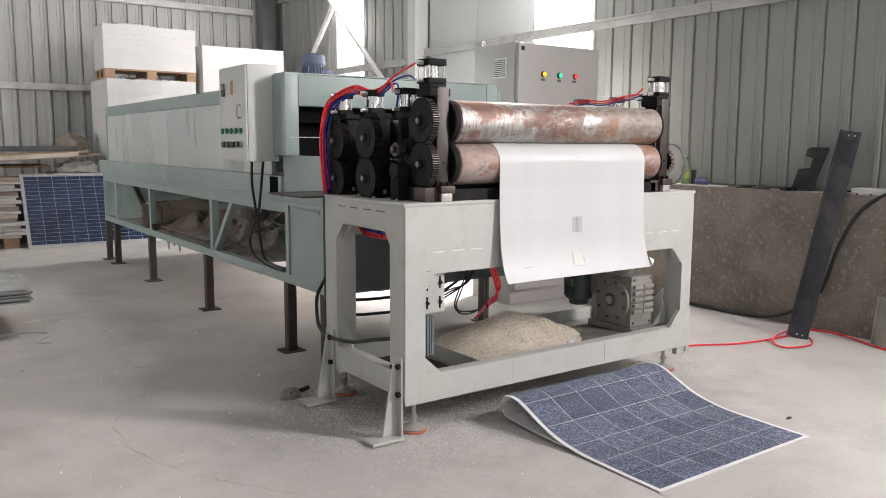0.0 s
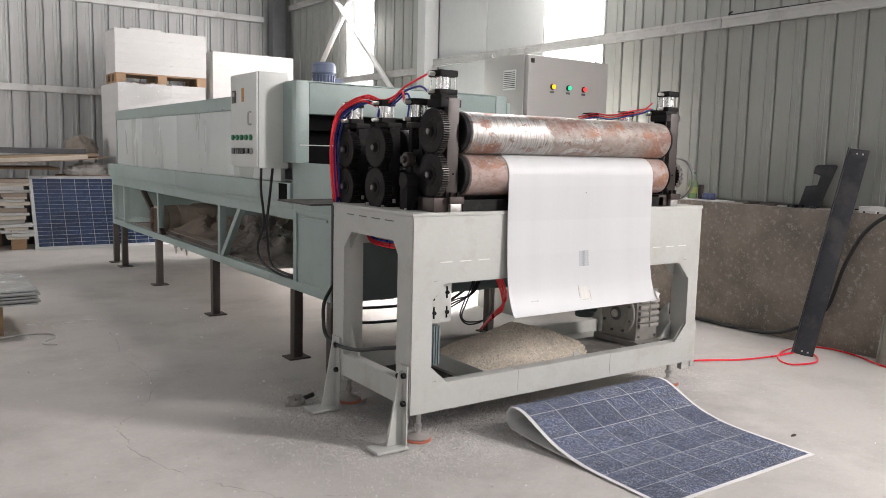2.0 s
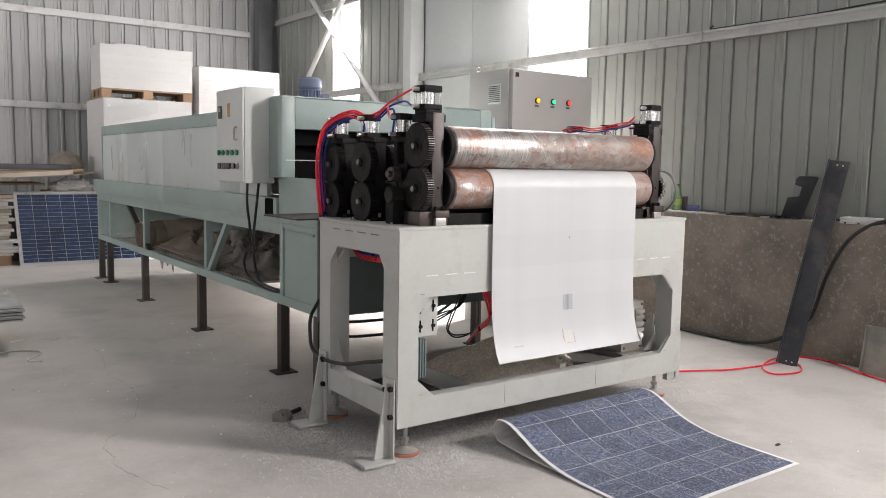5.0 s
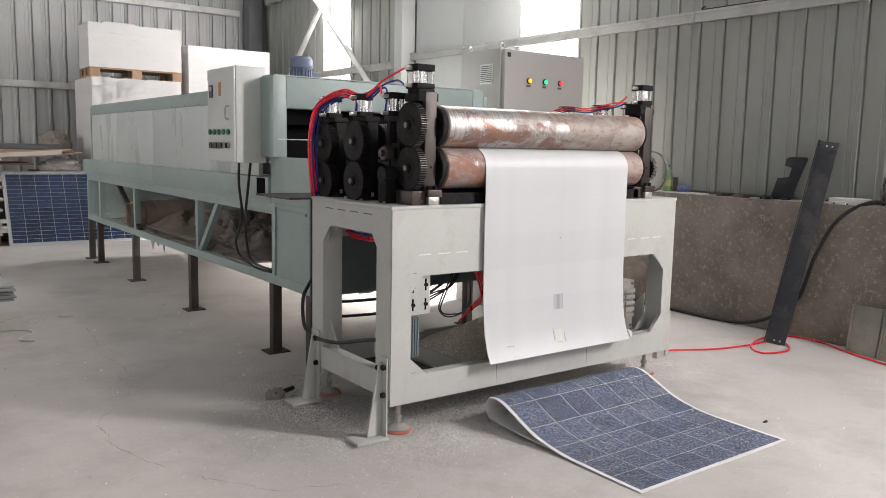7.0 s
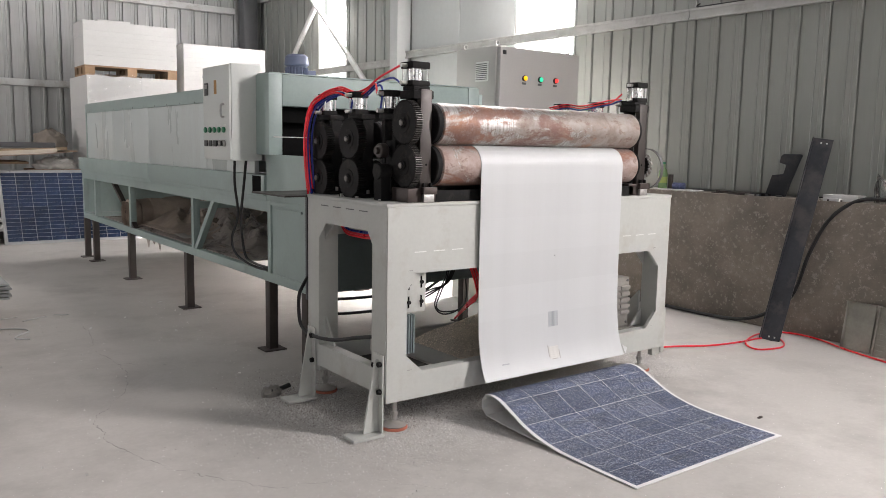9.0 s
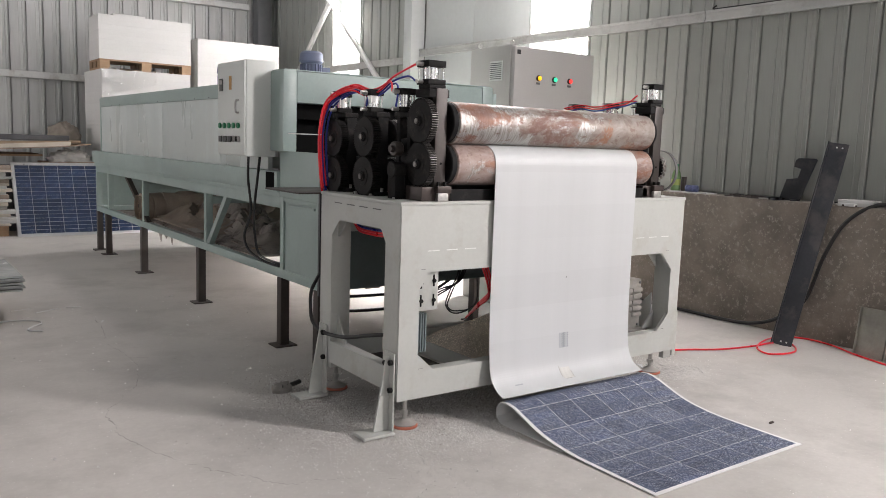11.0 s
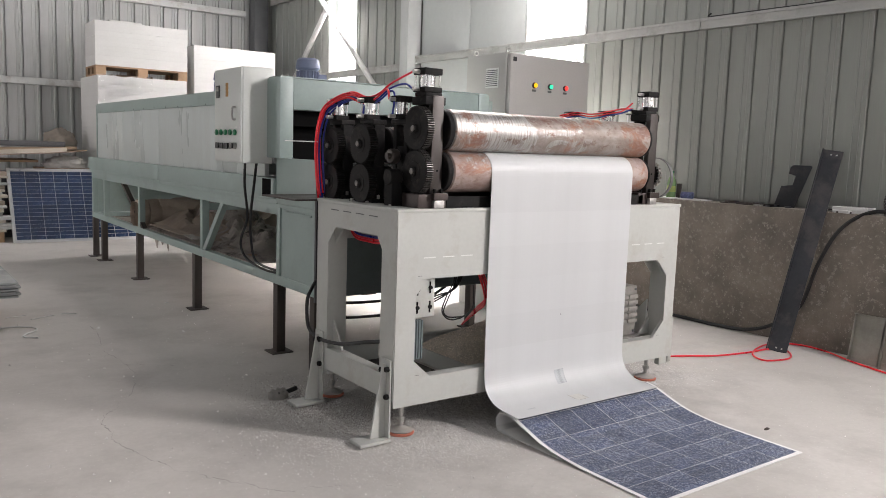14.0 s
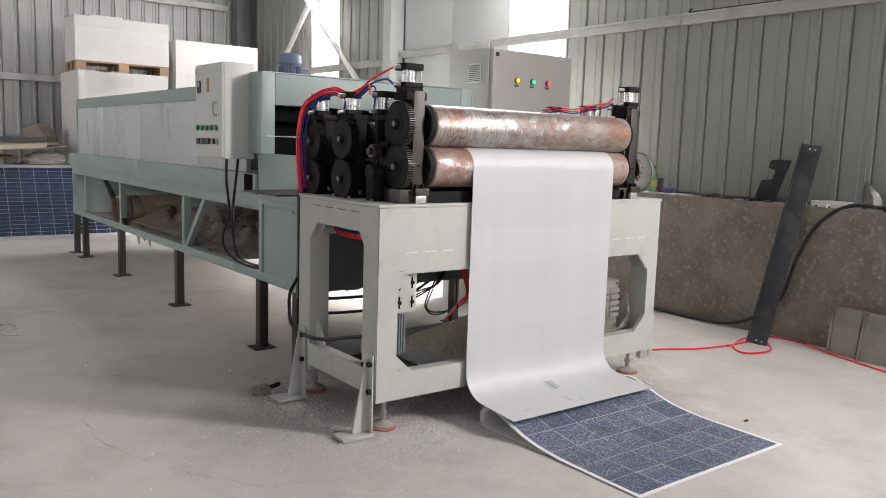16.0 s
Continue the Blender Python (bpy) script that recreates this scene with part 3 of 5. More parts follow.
hy = [(0.11, 0.285), (0.2, 0.285), (D - 0.19, 0.285), (D - 0.11, 0.285), (D - 0.11, 0.80), (D - 0.18, 0.875), (0.15, 0.875), (0.11, 0.82)]
oy = [(0.0, 0.18), (0.2, 0.18), (D - 0.19, 0.18), (D, 0.18), (D, 0.80), (D, 0.984), (0.15, 0.984), (0.0, 0.984)]
part("side_plate", plate_with_opening(oy, hy, "x", -0.004, -0.0005), FRAME, press)
for x in (0.585, 1.185):
    part("seam", B(x - 0.0008, x + 0.0008, -0.0046, -0.0041, 0.17, 0.267), INK, press)
for x, z, sx, sz in ((0.106, 0.695, 1, -1), (0.106, 0.262, 1, 1), (W - 0.106, 0.695, -1, -1), (W - 0.106, 0.262, -1, 1)):
    part("corner_mark", B(min(x, x + 0.022 * sx), max(x, x + 0.022 * sx), -0.0046, -0.0041, z + 0.018, z + 0.0195), INK, press)
part("tabletop", B(-0.008, W + 0.006, -0.008, D + 0.004, 0.9845, 1.0, bev=0.004), FRAME, press)
part("bottom_rail", B(0.1005, 0.585, 0.003, 0.06, 0.168, 0.268, bev=0.004), FRAME, press)
part("bottom_rail", B(0.587, 1.185, 0.003, 0.06, 0.168, 0.268, bev=0.004), FRAME, press)
part("bottom_rail", B(1.187, W - 0.0745, 0.003, 0.06, 0.168, 0.268, bev=0.004), FRAME, press)
part("bottom_rail", B(0.1005, W - 0.0745, D - 0.06, D - 0.003, 0.168, 0.268, bev=0.004), FRAME, press)
part("rust_clump", lump(0.70, 0.02, 0.155, 0.03, 0.012, 0.03, 0.4, 4.0, n=10), M("rust crust", (0.12, 0.075, 0.05), 0.9), press, "small rusty crust")
part("tab", B(0.99, 1.03, 0.055, 0.062, 0.262, 0.288, bev=0.002), FRAME, press)
part("tray_plate", B(1.031, 1.497, 0.0655, 0.42, 0.225, 0.235, bev=0.002), M("dusty dark plate", (0.15, 0.14, 0.128), 0.6, var=0.3, scale=6, stain=(0.3, 0.28, 0.25), amount=0.3, sscale=8), press, "dusty steel plate beside the heap")
for pts in (((0.1, 0.268), (0.185, 0.268), (0.1, 0.345)), ((0.1, 0.70), (0.17, 0.70), (0.1, 0.62)),
            ((W - 0.078, 0.268), (W - 0.163, 0.268), (W - 0.078, 0.36)), ((W - 0.078, 0.70), (W - 0.163, 0.70), (W - 0.078, 0.61))):
    part("gusset", P(pts, "y", 0.006, 0.016), FRAME, press)
    part("gusset", P([(x, z) for x, z in pts], "y", 0.096, 0.106), FRAME, press)
for pts in (((D - 0.11, 0.875), (D - 0.19, 0.875), (D - 0.11, 0.79)), ((0.11, 0.875), (0.15, 0.875), (0.11, 0.81)), ((D - 0.11, 0.285), (D - 0.2, 0.285), (D - 0.11, 0.42))):
    part("gusset", P(pts, "x", 0.03, 0.04), FRAME, press)
    part("gusset", P(pts, "x", W - 0.04, W - 0.03), FRAME, press)
# inner gusset of the near right post
part("gusset", P(((0.11, 0.285), (0.28, 0.285), (0.11, 0.46)), "x", W - 0.09, W - 0.078), FRAME, press)
for i in range(3):
    part("slot", B(0.135 + 0.1 * i, 0.197 + 0.1 * i, -0.0052, -0.0041, 0.789, 0.7935), SLOT, press, "bright laser-cut slot")
    part("slot", B(1.46 + 0.1 * i, 1.522 + 0.1 * i, -0.0052, -0.0041, 0.789, 0.7935), SLOT, press, "bright laser-cut slot")
for i in range(4):
    part("slot", B(-0.0052, -0.0041, 0.15 + 0.115 * i, 0.22 + 0.115 * i, 0.954, 0.9585), INK, press, "dark laser-cut slot")
# adjusting plate with four slotted bolts
plate = part("adjusting_plate", B(0.112, 0.222, 0.03, 0.038, 0.525, 0.699, bev=0.004), FRAME, press)
for x, z in ((0.131, 0.65), (0.197, 0.655), (0.131, 0.57), (0.197, 0.57)):
    part("bolt_slot", B(x - 0.004, x + 0.004, 0.0285, 0.031, z - 0.026, z + 0.026), SHADE, plate, "dark slot")
    part("bolt", C((x, 0.021, z), (x, 0.03, z), 0.009, seg=6), BLACK, plate)
for i in range(4):
    part("fin_plate", B(0.115 + 0.013 * i, 0.121 + 0.013 * i, 0.022, 0.05, 0.345, 0.515), M("fin paint", (0.16, 0.2, 0.2), 0.5) if i == 0 else bpy.data.materials["fin paint"], press, "dark green fin plate")
# feet, outriggers
for fx, fy in ((0.10, 0.085), (W - 0.07, 0.10), (0.10, D + 0.02), (W - 0.07, D - 0.09)):
    ft = part("levelling_foot", C((fx, fy, 0.0125), (fx, fy, 0.036), 0.056, seg=32, r2=0.02, bev=0.004), DUSTY, press, "dusty round levelling foot")
    part("rubber_pad", C((fx, fy, 0.0), (fx, fy, 0.012), 0.06, seg=28, bev=0.003), ORANGE, ft, "worn orange rubber pad")
    part("spindle", C((fx, fy, 0.036), (fx, fy, 0.17), 0.011, seg=12), ZINC, ft)
    part("nut", C((fx, fy, 0.06), (fx, fy, 0.078), 0.018, seg=6), ZINC, ft)


def outrigger(y0):
    br = part("outrigger", B(-0.014, -0.006, y0, y0 + 0.075, 0.02, 0.36, bev=0.002), FRAME, press, "bolted grey floor bracket")
    part("foot_plate", B(-0.155, -0.006, y0 - 0.01, y0 + 0.085, 0.006, 0.02, bev=0.003), FRAME, br)
    part("web", P([(-0.0145, 0.021), (-0.085, 0.021), (-0.03, 0.34), (-0.0145, 0.34)], "y", y0 + 0.032, y0 + 0.042), FRAME, br)
    for z in (0.19, 0.31):
        part("bolt", C((-0.03, y0 + 0.056, z), (-0.012, y0 + 0.056, z), 0.012, seg=6), BLACK, br)
        part("bolt", C((-0.03, y0 + 0.014, z + 0.01), (-0.012, y0 + 0.014, z + 0.01), 0.012, seg=6), BLACK, br)


outrigger(0.005)
outrigger(D - 0.085)
br = part("outrigger", B(W + 0.0005, W + 0.03, 0.01, 0.085, 0.11, 0.36, bev=0.003), FRAME, press, "bolted grey floor bracket")
part("web", P([(W + 0.003, 0.1), (W - 0.06, 0.1), (W - 0.06, 0.149), (W + 0.003, 0.149)], "y", 0.02, 0.05), FRAME, br)
# tray inside with the heap of granules
part("tray", B(0.46, W - 0.105, 0.065, D - 0.065, 0.19, 0.20), FRAME, press, "dusty steel tray")
# dark plate added to give the empty left bay its shade
part("drip_tray", B(0.103, 0.449, 0.065, D - 0.065, 0.172, 0.18), M("dark bay plate, shade in the colour", (0.06, 0.054, 0.048), 0.7, var=0.4, scale=9, stain=(0.22, 0.2, 0.17), amount=0.2, sscale=14), press, "dark plate added for the shaded empty bay")
part("tray_side", B(0.45, 0.459, 0.065, D - 0.065, 0.19, 0.262), FRAME, press)

# ---- roller stands ----
ROLLS = []  # parts that turn: object, axis place, sign


def gear(y, z, x0, x1, r, teeth, turn, nm="gear"):
    bm = bmesh.new()
    pts = []
    for i in range(teeth):
        a = 2 * math.pi * i / teeth
        w = 2 * math.pi / teeth
        for f, rr in ((0.0, r - 0.009), (0.22, r - 0.008), (0.36, r), (0.64, r), (0.78, r - 0.008)):
            pts.append((rr * math.cos(a + f * w), rr * math.sin(a + f * w)))
    prism(bm, pts, "x", x0, x1)
    me = mesh_of(nm, bm, GEAR)
    me.materials.append(PALE_STEEL)
    # light on the front gears' tooth tips is painted with the paler steel
    for pl in me.polygons:
        if x0 > 0.1 and abs(pl.normal.x) < 0.5 and math.hypot(pl.center.y, pl.center.z) > r - 0.003:
            pl.material_index = 1
    g = part(nm, me, GEAR, press, "black toothed gear wheel", m=pose(0, y, z))
    part("web_disc", C((x0 - 0.0025, 0, 0), (x0 + 0.001, 0, 0), r * 0.45, seg=36, bev=0.001), GEAR, g)
    part("hub", C((x0 - 0.012, 0, 0), (x0 - 0.002, 0, 0), 0.022, seg=24, bev=0.003), GEAR, g)
    part("shaft_end", C((x0 - 0.018, 0, 0), (x0 - 0.0115, 0, 0), 0.013, seg=20, bev=0.002), PALE_STEEL, g)
    ROLLS.append((g, y, z, turn))
    return g


def roller(y, z, x0, x1, r, mat, label, turn):
    bm = bmesh.new()
    cyl(bm, (x0, 0, 0), (x1, 0, 0), r, seg=72, bev=0.006)
    ro = part("roller", bm, mat, press, label, m=pose(0, y, z))
    for a, b in ((x0 - 0.03, x0 - 0.0005), (x1 + 0.0005, x1 + 0.016)):
        part("end_disc", C((a, 0, 0), (b, 0, 0), r * 0.97, seg=48, bev=0.004), BLACK, ro)
    part("axle", C((x0 - 0.1, 0, 0), (x1 + 0.12, 0, 0), 0.02, seg=20), BLACK, ro)
    ROLLS.append((ro, y, z, turn))
    return ro


def cylinder_unit(x, y, z0, z1, r, cap):
    cu = part("air_cylinder", C((x, y, z0), (x, y, z1), r, seg=28), CHROME, press, "bright pneumatic cylinder with black caps")
    part("cap", B(x - cap, x + cap, y - cap, y + cap, z1, z1 + 0.028, bev=0.004), BLACK, cu)
    part("cap", B(x - cap, x + cap, y - cap, y + cap, z0 - 0.022, z0, bev=0.004), BLACK, cu)
    for a, b in ((1, 1), (1, -1), (-1, 1), (-1, -1)):
        part("tie_rod", C((x + a * (cap - 0.008), y + b * (cap - 0.008), z0), (x + a * (cap - 0.008), y + b * (cap - 0.008), z1), 0.004, seg=8), CHROME, cu)
    part("fitting", C((x - cap - 0.03, y, z1 + 0.012), (x - cap, y, z1 + 0.012), 0.009, seg=10), ZINC, cu)
    part("fitting", C((x - cap - 0.03, y, z0 - 0.01), (x - cap, y, z0 - 0.01), 0.009, seg=10), ZINC, cu)
    return cu


Y4, ZA, ZB4 = 0.07, 1.335, 1.155
roller(Y4, ZA, 0.272, 1.54, 0.09, ROLLER, "scuffed bright steel roller with rust patches", -1)
roller(Y4, ZB4, 0.272, 1.54, 0.0885, ROLLER_L, "brown rusted steel roller", 1)
for z, tr in ((ZA, -1), (ZB4, 1)):
    gear(Y4, z, 0.122, 0.155, 0.096, 60, tr)
for x0, x1 in ((0.172, 0.23), (1.572, 1.632)):
    st = part("stand_post", B(x0, x1, Y4 - 0.052, Y4 - 0.022, 1.06, 1.475, bev=0.003), HOUSE, press, "oily brown steel stand post")
    part("stand_post", B(x0, x1, Y4 + 0.03, Y4 + 0.06, 1.06, 1.475, bev=0.003), BLACK, press)
    part("bearing_block", B(x0 + 0.006, x1 - 0.006, Y4 - 0.0215, Y4 + 0.0295, 1.09, 1.22, bev=0.003), BLACK, press)
    part("bearing_block", B(x0 + 0.006, x1 - 0.006, Y4 - 0.0215, Y4 + 0.0295, 1.27, 1.40, bev=0.003), BLACK, press)
    part("stand_head", B(x0 - 0.035, x1 + 0.01, Y4 - 0.05, Y4 + 0.055, 1.4355, 1.47, bev=0.004), BLACK, press)
    part("stand_head", B(x0 - 0.03, x1 - 0.004, Y4 - 0.042, Y4 + 0.042, 1.4705, 1.488, bev=0.004), BLACK, press)
    part("stand_base", B(x0 - 0.06, x1 + 0.03, Y4 - 0.05, Y4 + 0.075, 1.0005, 1.06, bev=0.005), BASEBR, press, "brown steel base block")
    part("clamp", B(x0 + 0.005, x1 + 0.02, Y4 - 0.075, Y4 - 0.052, 1.035, 1.065, bev=0.003), BASEBR, press)
    part("clamp", B(x0 + 0.01, x1 + 0.005, Y4 - 0.072, Y4 - 0.052, 1.0005, 1.034, bev=0.003), ZINC, press, "bright clamp block")
    for dx in (0.015, 0.05):
        part("bolt", C((x0 + dx, Y4 - 0.062, 1.065), (x0 + dx, Y4 - 0.062, 1.083), 0.008, seg=6), BLACK, press)
    part("screw_hole", C((x0 + 0.032, Y4 - 0.0535, 1.16), (x0 + 0.032, Y4 - 0.0515, 1.16), 0.005, seg=12), SHADE, press)
cylinder_unit(0.178, Y4, 1.51, 1.56, 0.032, 0.045)
cylinder_unit(1.60, Y4, 1.51, 1.562, 0.032, 0.04)

# three rear stations
for k, (ys, zu, zl, rg, gx, big) in enumerate(((0.205, 1.0, 1.0, 0.0, 0.09, False), (0.415, 1.264, 1.086, 0.094, 0.055, True), (0.685, 1.252, 1.078, 0.09, 0.045, True))):
    px = gx + 0.043
    if big:
        gear(ys, zu, gx, gx + 0.04, rg, 54, -1)
        gear(ys, zl, gx, gx + 0.04, rg, 54, 1)
        roller(ys, zu, px + 0.11, 1.57, 0.083, RUBBER, "grey feed roller", -1)
        roller(ys, zl, px + 0.11, 1.57, 0.083, RUBBER, "grey feed roller", 1)
    else:
        roller(ys, 1.16, px + 0.11, 1.57, 0.045, BLACK, "black guide roller", 1)
        part("idler_disc", C((0.06, ys - 0.02, 1.125), (0.12, ys - 0.02, 1.125), 0.036, seg=28, bev=0.003), GEAR, press)
        part("idler_arm", B(0.065, 0.115, ys - 0.05, ys + 0.01, 1.0005, 1.11, bev=0.004), BLACK, press)
        part("bearing", C((0.08, ys, 1.215), (0.12, ys, 1.215), 0.032, seg=24, bev=0.004), HOUSE, press)
        part("bearing_nut", C((0.065, ys, 1.215), (0.08, ys, 1.215), 0.016, seg=6), HOUSE, press)
    for x0, x1 in ((px, px + 0.055), (1.635, 1.69)):
        for dy in (-0.055, 0.03):
            part("stand_post", B(x0, x1, ys + dy, ys + dy + 0.025, 1.0005, 1.352, bev=0.003), BLACK, press)
        part("bearing_block", B(x0 + 0.006, x1 - 0.006, ys - 0.0295, ys + 0.0295, 1.03, 1.14 if big else 1.26, bev=0.003), BLACK, press)
        if big:
            part("bearing_block", B(x0 + 0.006, x1 - 0.006, ys - 0.0295, ys + 0.0295, 1.2, 1.31, bev=0.003), BLACK, press)
        part("stand_head", B(x0 - 0.012, x1 + 0.006, ys - 0.06, ys + 0.06, 1.3525, 1.375, bev=0.004), BLACK, press)
        part("stand_foot", B(x0 - 0.02, x1 + 0.02, ys - 0.075, ys + 0.072, 1.0005, 1.018, bev=0.003), BLACK, press)
        for dy in (-0.066, 0.063):
            part("bolt", C((x0 + 0.02, ys + dy, 1.018), (x0 + 0.02, ys + dy, 1.036), 0.008, seg=6), ZINC, press)
    part("adjusting_spindle", C((px + 0.03, ys, 1.30 if not big else 1.32), (px + 0.03, ys, 1.352), 0.008, seg=10), CHROME, press)
    cylinder_unit(px + 0.005, ys, 1.397, 1.448, 0.028, 0.035)
    cylinder_unit(1.665, ys, 1.397, 1.474, 0.028, 0.035)

random.seed(8)
for i in range(10):
    x, y = random.choice((random.uniform(0.04, 0.09), random.uniform(1.70, 1.80))), random.uniform(0.02, 0.66)
    part("loose_bolt", C((x, y, 1.0005), (x, y, 1.0005 + random.uniform(0.008, 0.02)), random.uniform(0.006, 0.01), seg=6), random.choice((ZINC, BLACK)), press)
part("drip_pan", B(0.30, 1.54, 0.15, 0.6, 1.0005, 1.006), BLACK, press, "dark oily pan under the rollers")
part("front_bar", B(0.262, 1.55, 0.02, 0.03, 1.0005, 1.05), BLACK, press, "dark bar below the lower roller")

# chain drive at the far end
bm = bmesh.new()
prism(bm, [((0.062 if i % 2 else 0.05) * math.cos(math.pi * i / 20), (0.062 if i % 2 else 0.05) * math.sin(math.pi * i / 20)) for i in range(40)], "x", 1.653, 1.661)
spr = part("sprocket", bm, GEAR, press, "dark chain sprocket", m=pose(0, Y4, ZB4))
ROLLS.append((spr, Y4, ZB4, 1))
GUARD = M("dull grey guard steel", (0.16, 0.16, 0.16), 0.45, metal=0.4, var=0.2)
LINK = M("oily chain link", (0.3, 0.28, 0.26), 0.4, metal=0.7, var=0.25, scale=40)
for i in range(36):
    a = 2 * math.pi * i / 36
    part("chain_link", B(-0.004, 0.004, -0.0075, 0.0075, -0.005, 0.005, bev=0.002), LINK, press, m=pose(1.657 + (0.009 if i % 2 else -0.004), Y4 + 0.067 * math.cos(a), ZB4 + 0.067 * math.sin(a), math.degrees(a) + 90))
bm = bmesh.new()
ring = [(0.112 * math.cos(2 * math.pi * i / 48), 0.112 * math.sin(2 * math.pi * i / 48)) for i in range(48)]
for i in range(48):
    a, b = ring[i], ring[(i + 1) % 48]
    vs = [bm.verts.new((x, q[0] * s, q[1] * s)) for x in (1.772, 1.79) for q in (a, b) for s in (0.955, 1.0)]
    for q in ((0, 1, 3, 2), (4, 6, 7, 5), (0, 2, 6, 4), (1, 5, 7, 3)):
        bm.faces.new([vs[j] for j in q])
part("chain_guard", bm, GUARD, press, "dull grey round chain guard", m=pose(0, Y4 + 0.06, ZB4 - 0.018))
part("guard_bracket", B(1.774, 1.788, Y4 + 0.155, Y4 + 0.17, 1.0005, 1.13), DARKB, press)

# gearbox and motor below the table
gb = part("gearbox", B(1.52, 1.69, 0.13, 0.38, 0.262, 0.54, bev=0.01), GBOX, press, "dusty cast worm gearbox")
part("flange", C((1.505, 0.255, 0.40), (1.52, 0.255, 0.40), 0.118, seg=40, bev=0.004), GBOX, gb)
part("flange_ring", C((1.497, 0.255, 0.40), (1.505, 0.255, 0.40), 0.085, seg=36, bev=0.003), GBOX, gb)
part("bore", C((1.488, 0.255, 0.40), (1.497, 0.255, 0.40), 0.038, seg=30, bev=0.003), DARKB, gb)
part("shaft_end", C((1.48, 0.255, 0.40), (1.489, 0.255, 0.40), 0.022, seg=24), ZINC, gb)
for i in range(8):
    a = math.pi * i / 4 + 0.3
    part("bolt", C((1.496, 0.255 + 0.102 * math.cos(a), 0.40 + 0.102 * math.sin(a)), (1.506, 0.255 + 0.102 * math.cos(a), 0.40 + 0.102 * math.sin(a)), 0.008, seg=6), DARKB, gb)
for i in range(5):
    for j in range(2):
        part("fin", B(1.532 + 0.075 * j, 1.6 + 0.08 * j, 0.112, 0.1305, 0.335 + 0.034 * i, 0.357 + 0.034 * i, bev=0.003), GBOX, gb)
for x in (1.54, 1.67):
    for z in (0.285, 0.52):
        part("bolt", C((x, 0.124, z), (x, 0.131, z), 0.007, seg=6), DARKB, gb)
part("gearbox_foot", B(1.50, 1.72, 0.10, 0.42, 0.2005, 0.2615), GBOX, gb)
mo = part("drive_motor", C((1.53, 0.53, 0.36), (1.53, 0.53, 0.60), 0.075, seg=36, bev=0.01), GMOT, press, "dark green electric motor")
part("name_plate", B(1.448, 1.454, 0.50, 0.55, 0.44, 0.48), ZINC, mo)
for i in range(10):
    a = math.pi * 0.6 + i * 0.16
    part("fin", B(0.074, 0.086, -0.003, 0.003, 0.0, 0.2), GMOT, mo, m=pose(1.53, 0.53, 0.38, 0, 0, math.degrees(a)))
part("motor_flange", C((1.53, 0.53, 0.33), (1.53, 0.53, 0.3595), 0.055, seg=30, bev=0.006), GMOT, mo)
part("motor_mount", B(1.545, 1.62, 0.3805, 0.47, 0.40, 0.50, bev=0.006), GBOX, mo)
cp = part("coupling", C((1.60, 0.25, 0.54), (1.60, 0.25, 0.60), 0.06, seg=30, bev=0.004), GBOX, press)
for i in range(4):
    part("ring", C((1.60, 0.25, 0.605 + 0.02 * i), (1.60, 0.25, 0.615 + 0.02 * i), 0.066 - 0.008 * (i % 2), seg=30), DARKB, cp)

# air hoses over the stands
HOSE = [(0.03, 0.735, 1.0), (0.015, 0.735, 1.12), (0.01, 0.735, 1.28), (0.03, 0.72, 1.40), (0.055, 0.65, 1.455), (0.08, 0.55, 1.48), (0.10, 0.45, 1.455), (0.11, 0.36, 1.47), (0.11, 0.26, 1.51)]
for i in range(4):
    off = Vector((-0.006 + 0.014 * math.cos(i * 1.7), 0.016 * math.sin(i * 2.1), 0.008 + 0.014 * math.cos(i * 2.6)))
    end = [(0.11, Y4 + 0.01, 1.572)] if i == 0 else [(0.075, 0.21, 1.46)] if i == 1 else []
    part("air_hose", T([Vector(p) + off for p in HOSE[:9 if i < 2 else 7]] + [Vector(e) for e in end], 0.0048), RED, press, "red air hose")
for i in range(4):
    off = Vector((0.012 + 0.012 * math.cos(i * 1.9 + 2), 0.012 * math.sin(i * 2.4 + 1), -0.008 + 0.007 * math.cos(i * 2.2)))
    end = [[(0.12, 0.16, 1.525), (0.115, Y4 + 0.02, 1.50)], [(0.11, 0.22, 1.47), (0.09, 0.205, 1.39)], [(0.08, 0.42, 1.44), (0.07, 0.42, 1.40)], []][i]
    part("air_hose", T([Vector(p) + off for p in HOSE[:(9, 9, 7, 5)[i]]] + [Vector(e) for e in end], 0.0045), BLUE, press, "dark blue air hose")
for i, (z, col) in enumerate(((0.0, RED), (0.012, RED), (-0.01, BLUE))):
    part("air_hose", T([(1.56, 0.68, 1.462 + z), (1.56, 0.55, 1.478 + z), (1.55, 0.42, 1.465 + z), (1.56, 0.3, 1.48 + z), (1.55, 0.2, 1.49 + z), (1.54, 0.12, 1.53 if i == 0 else 1.5)], 0.004), col, press)
part("cable_tie", B(-0.17, 0.0, 0.72, 0.723, 1.265, 1.27), SLOT, press, "white cable tie end", m=pose(0, 0, 0, 0, 0, 0))
for i in range(3):
    part("air_hose", T([(0.15, 0.66, 0.86 + 0.01 * i), (0.15, 0.60, 0.815 + 0.012 * i), (0.15, 0.5, 0.808 + 0.012 * i), (0.15, 0.36, 0.815 + 0.012 * i), (0.16, 0.28, 0.87)], 0.006), RED if i < 2 else BLUE, press)
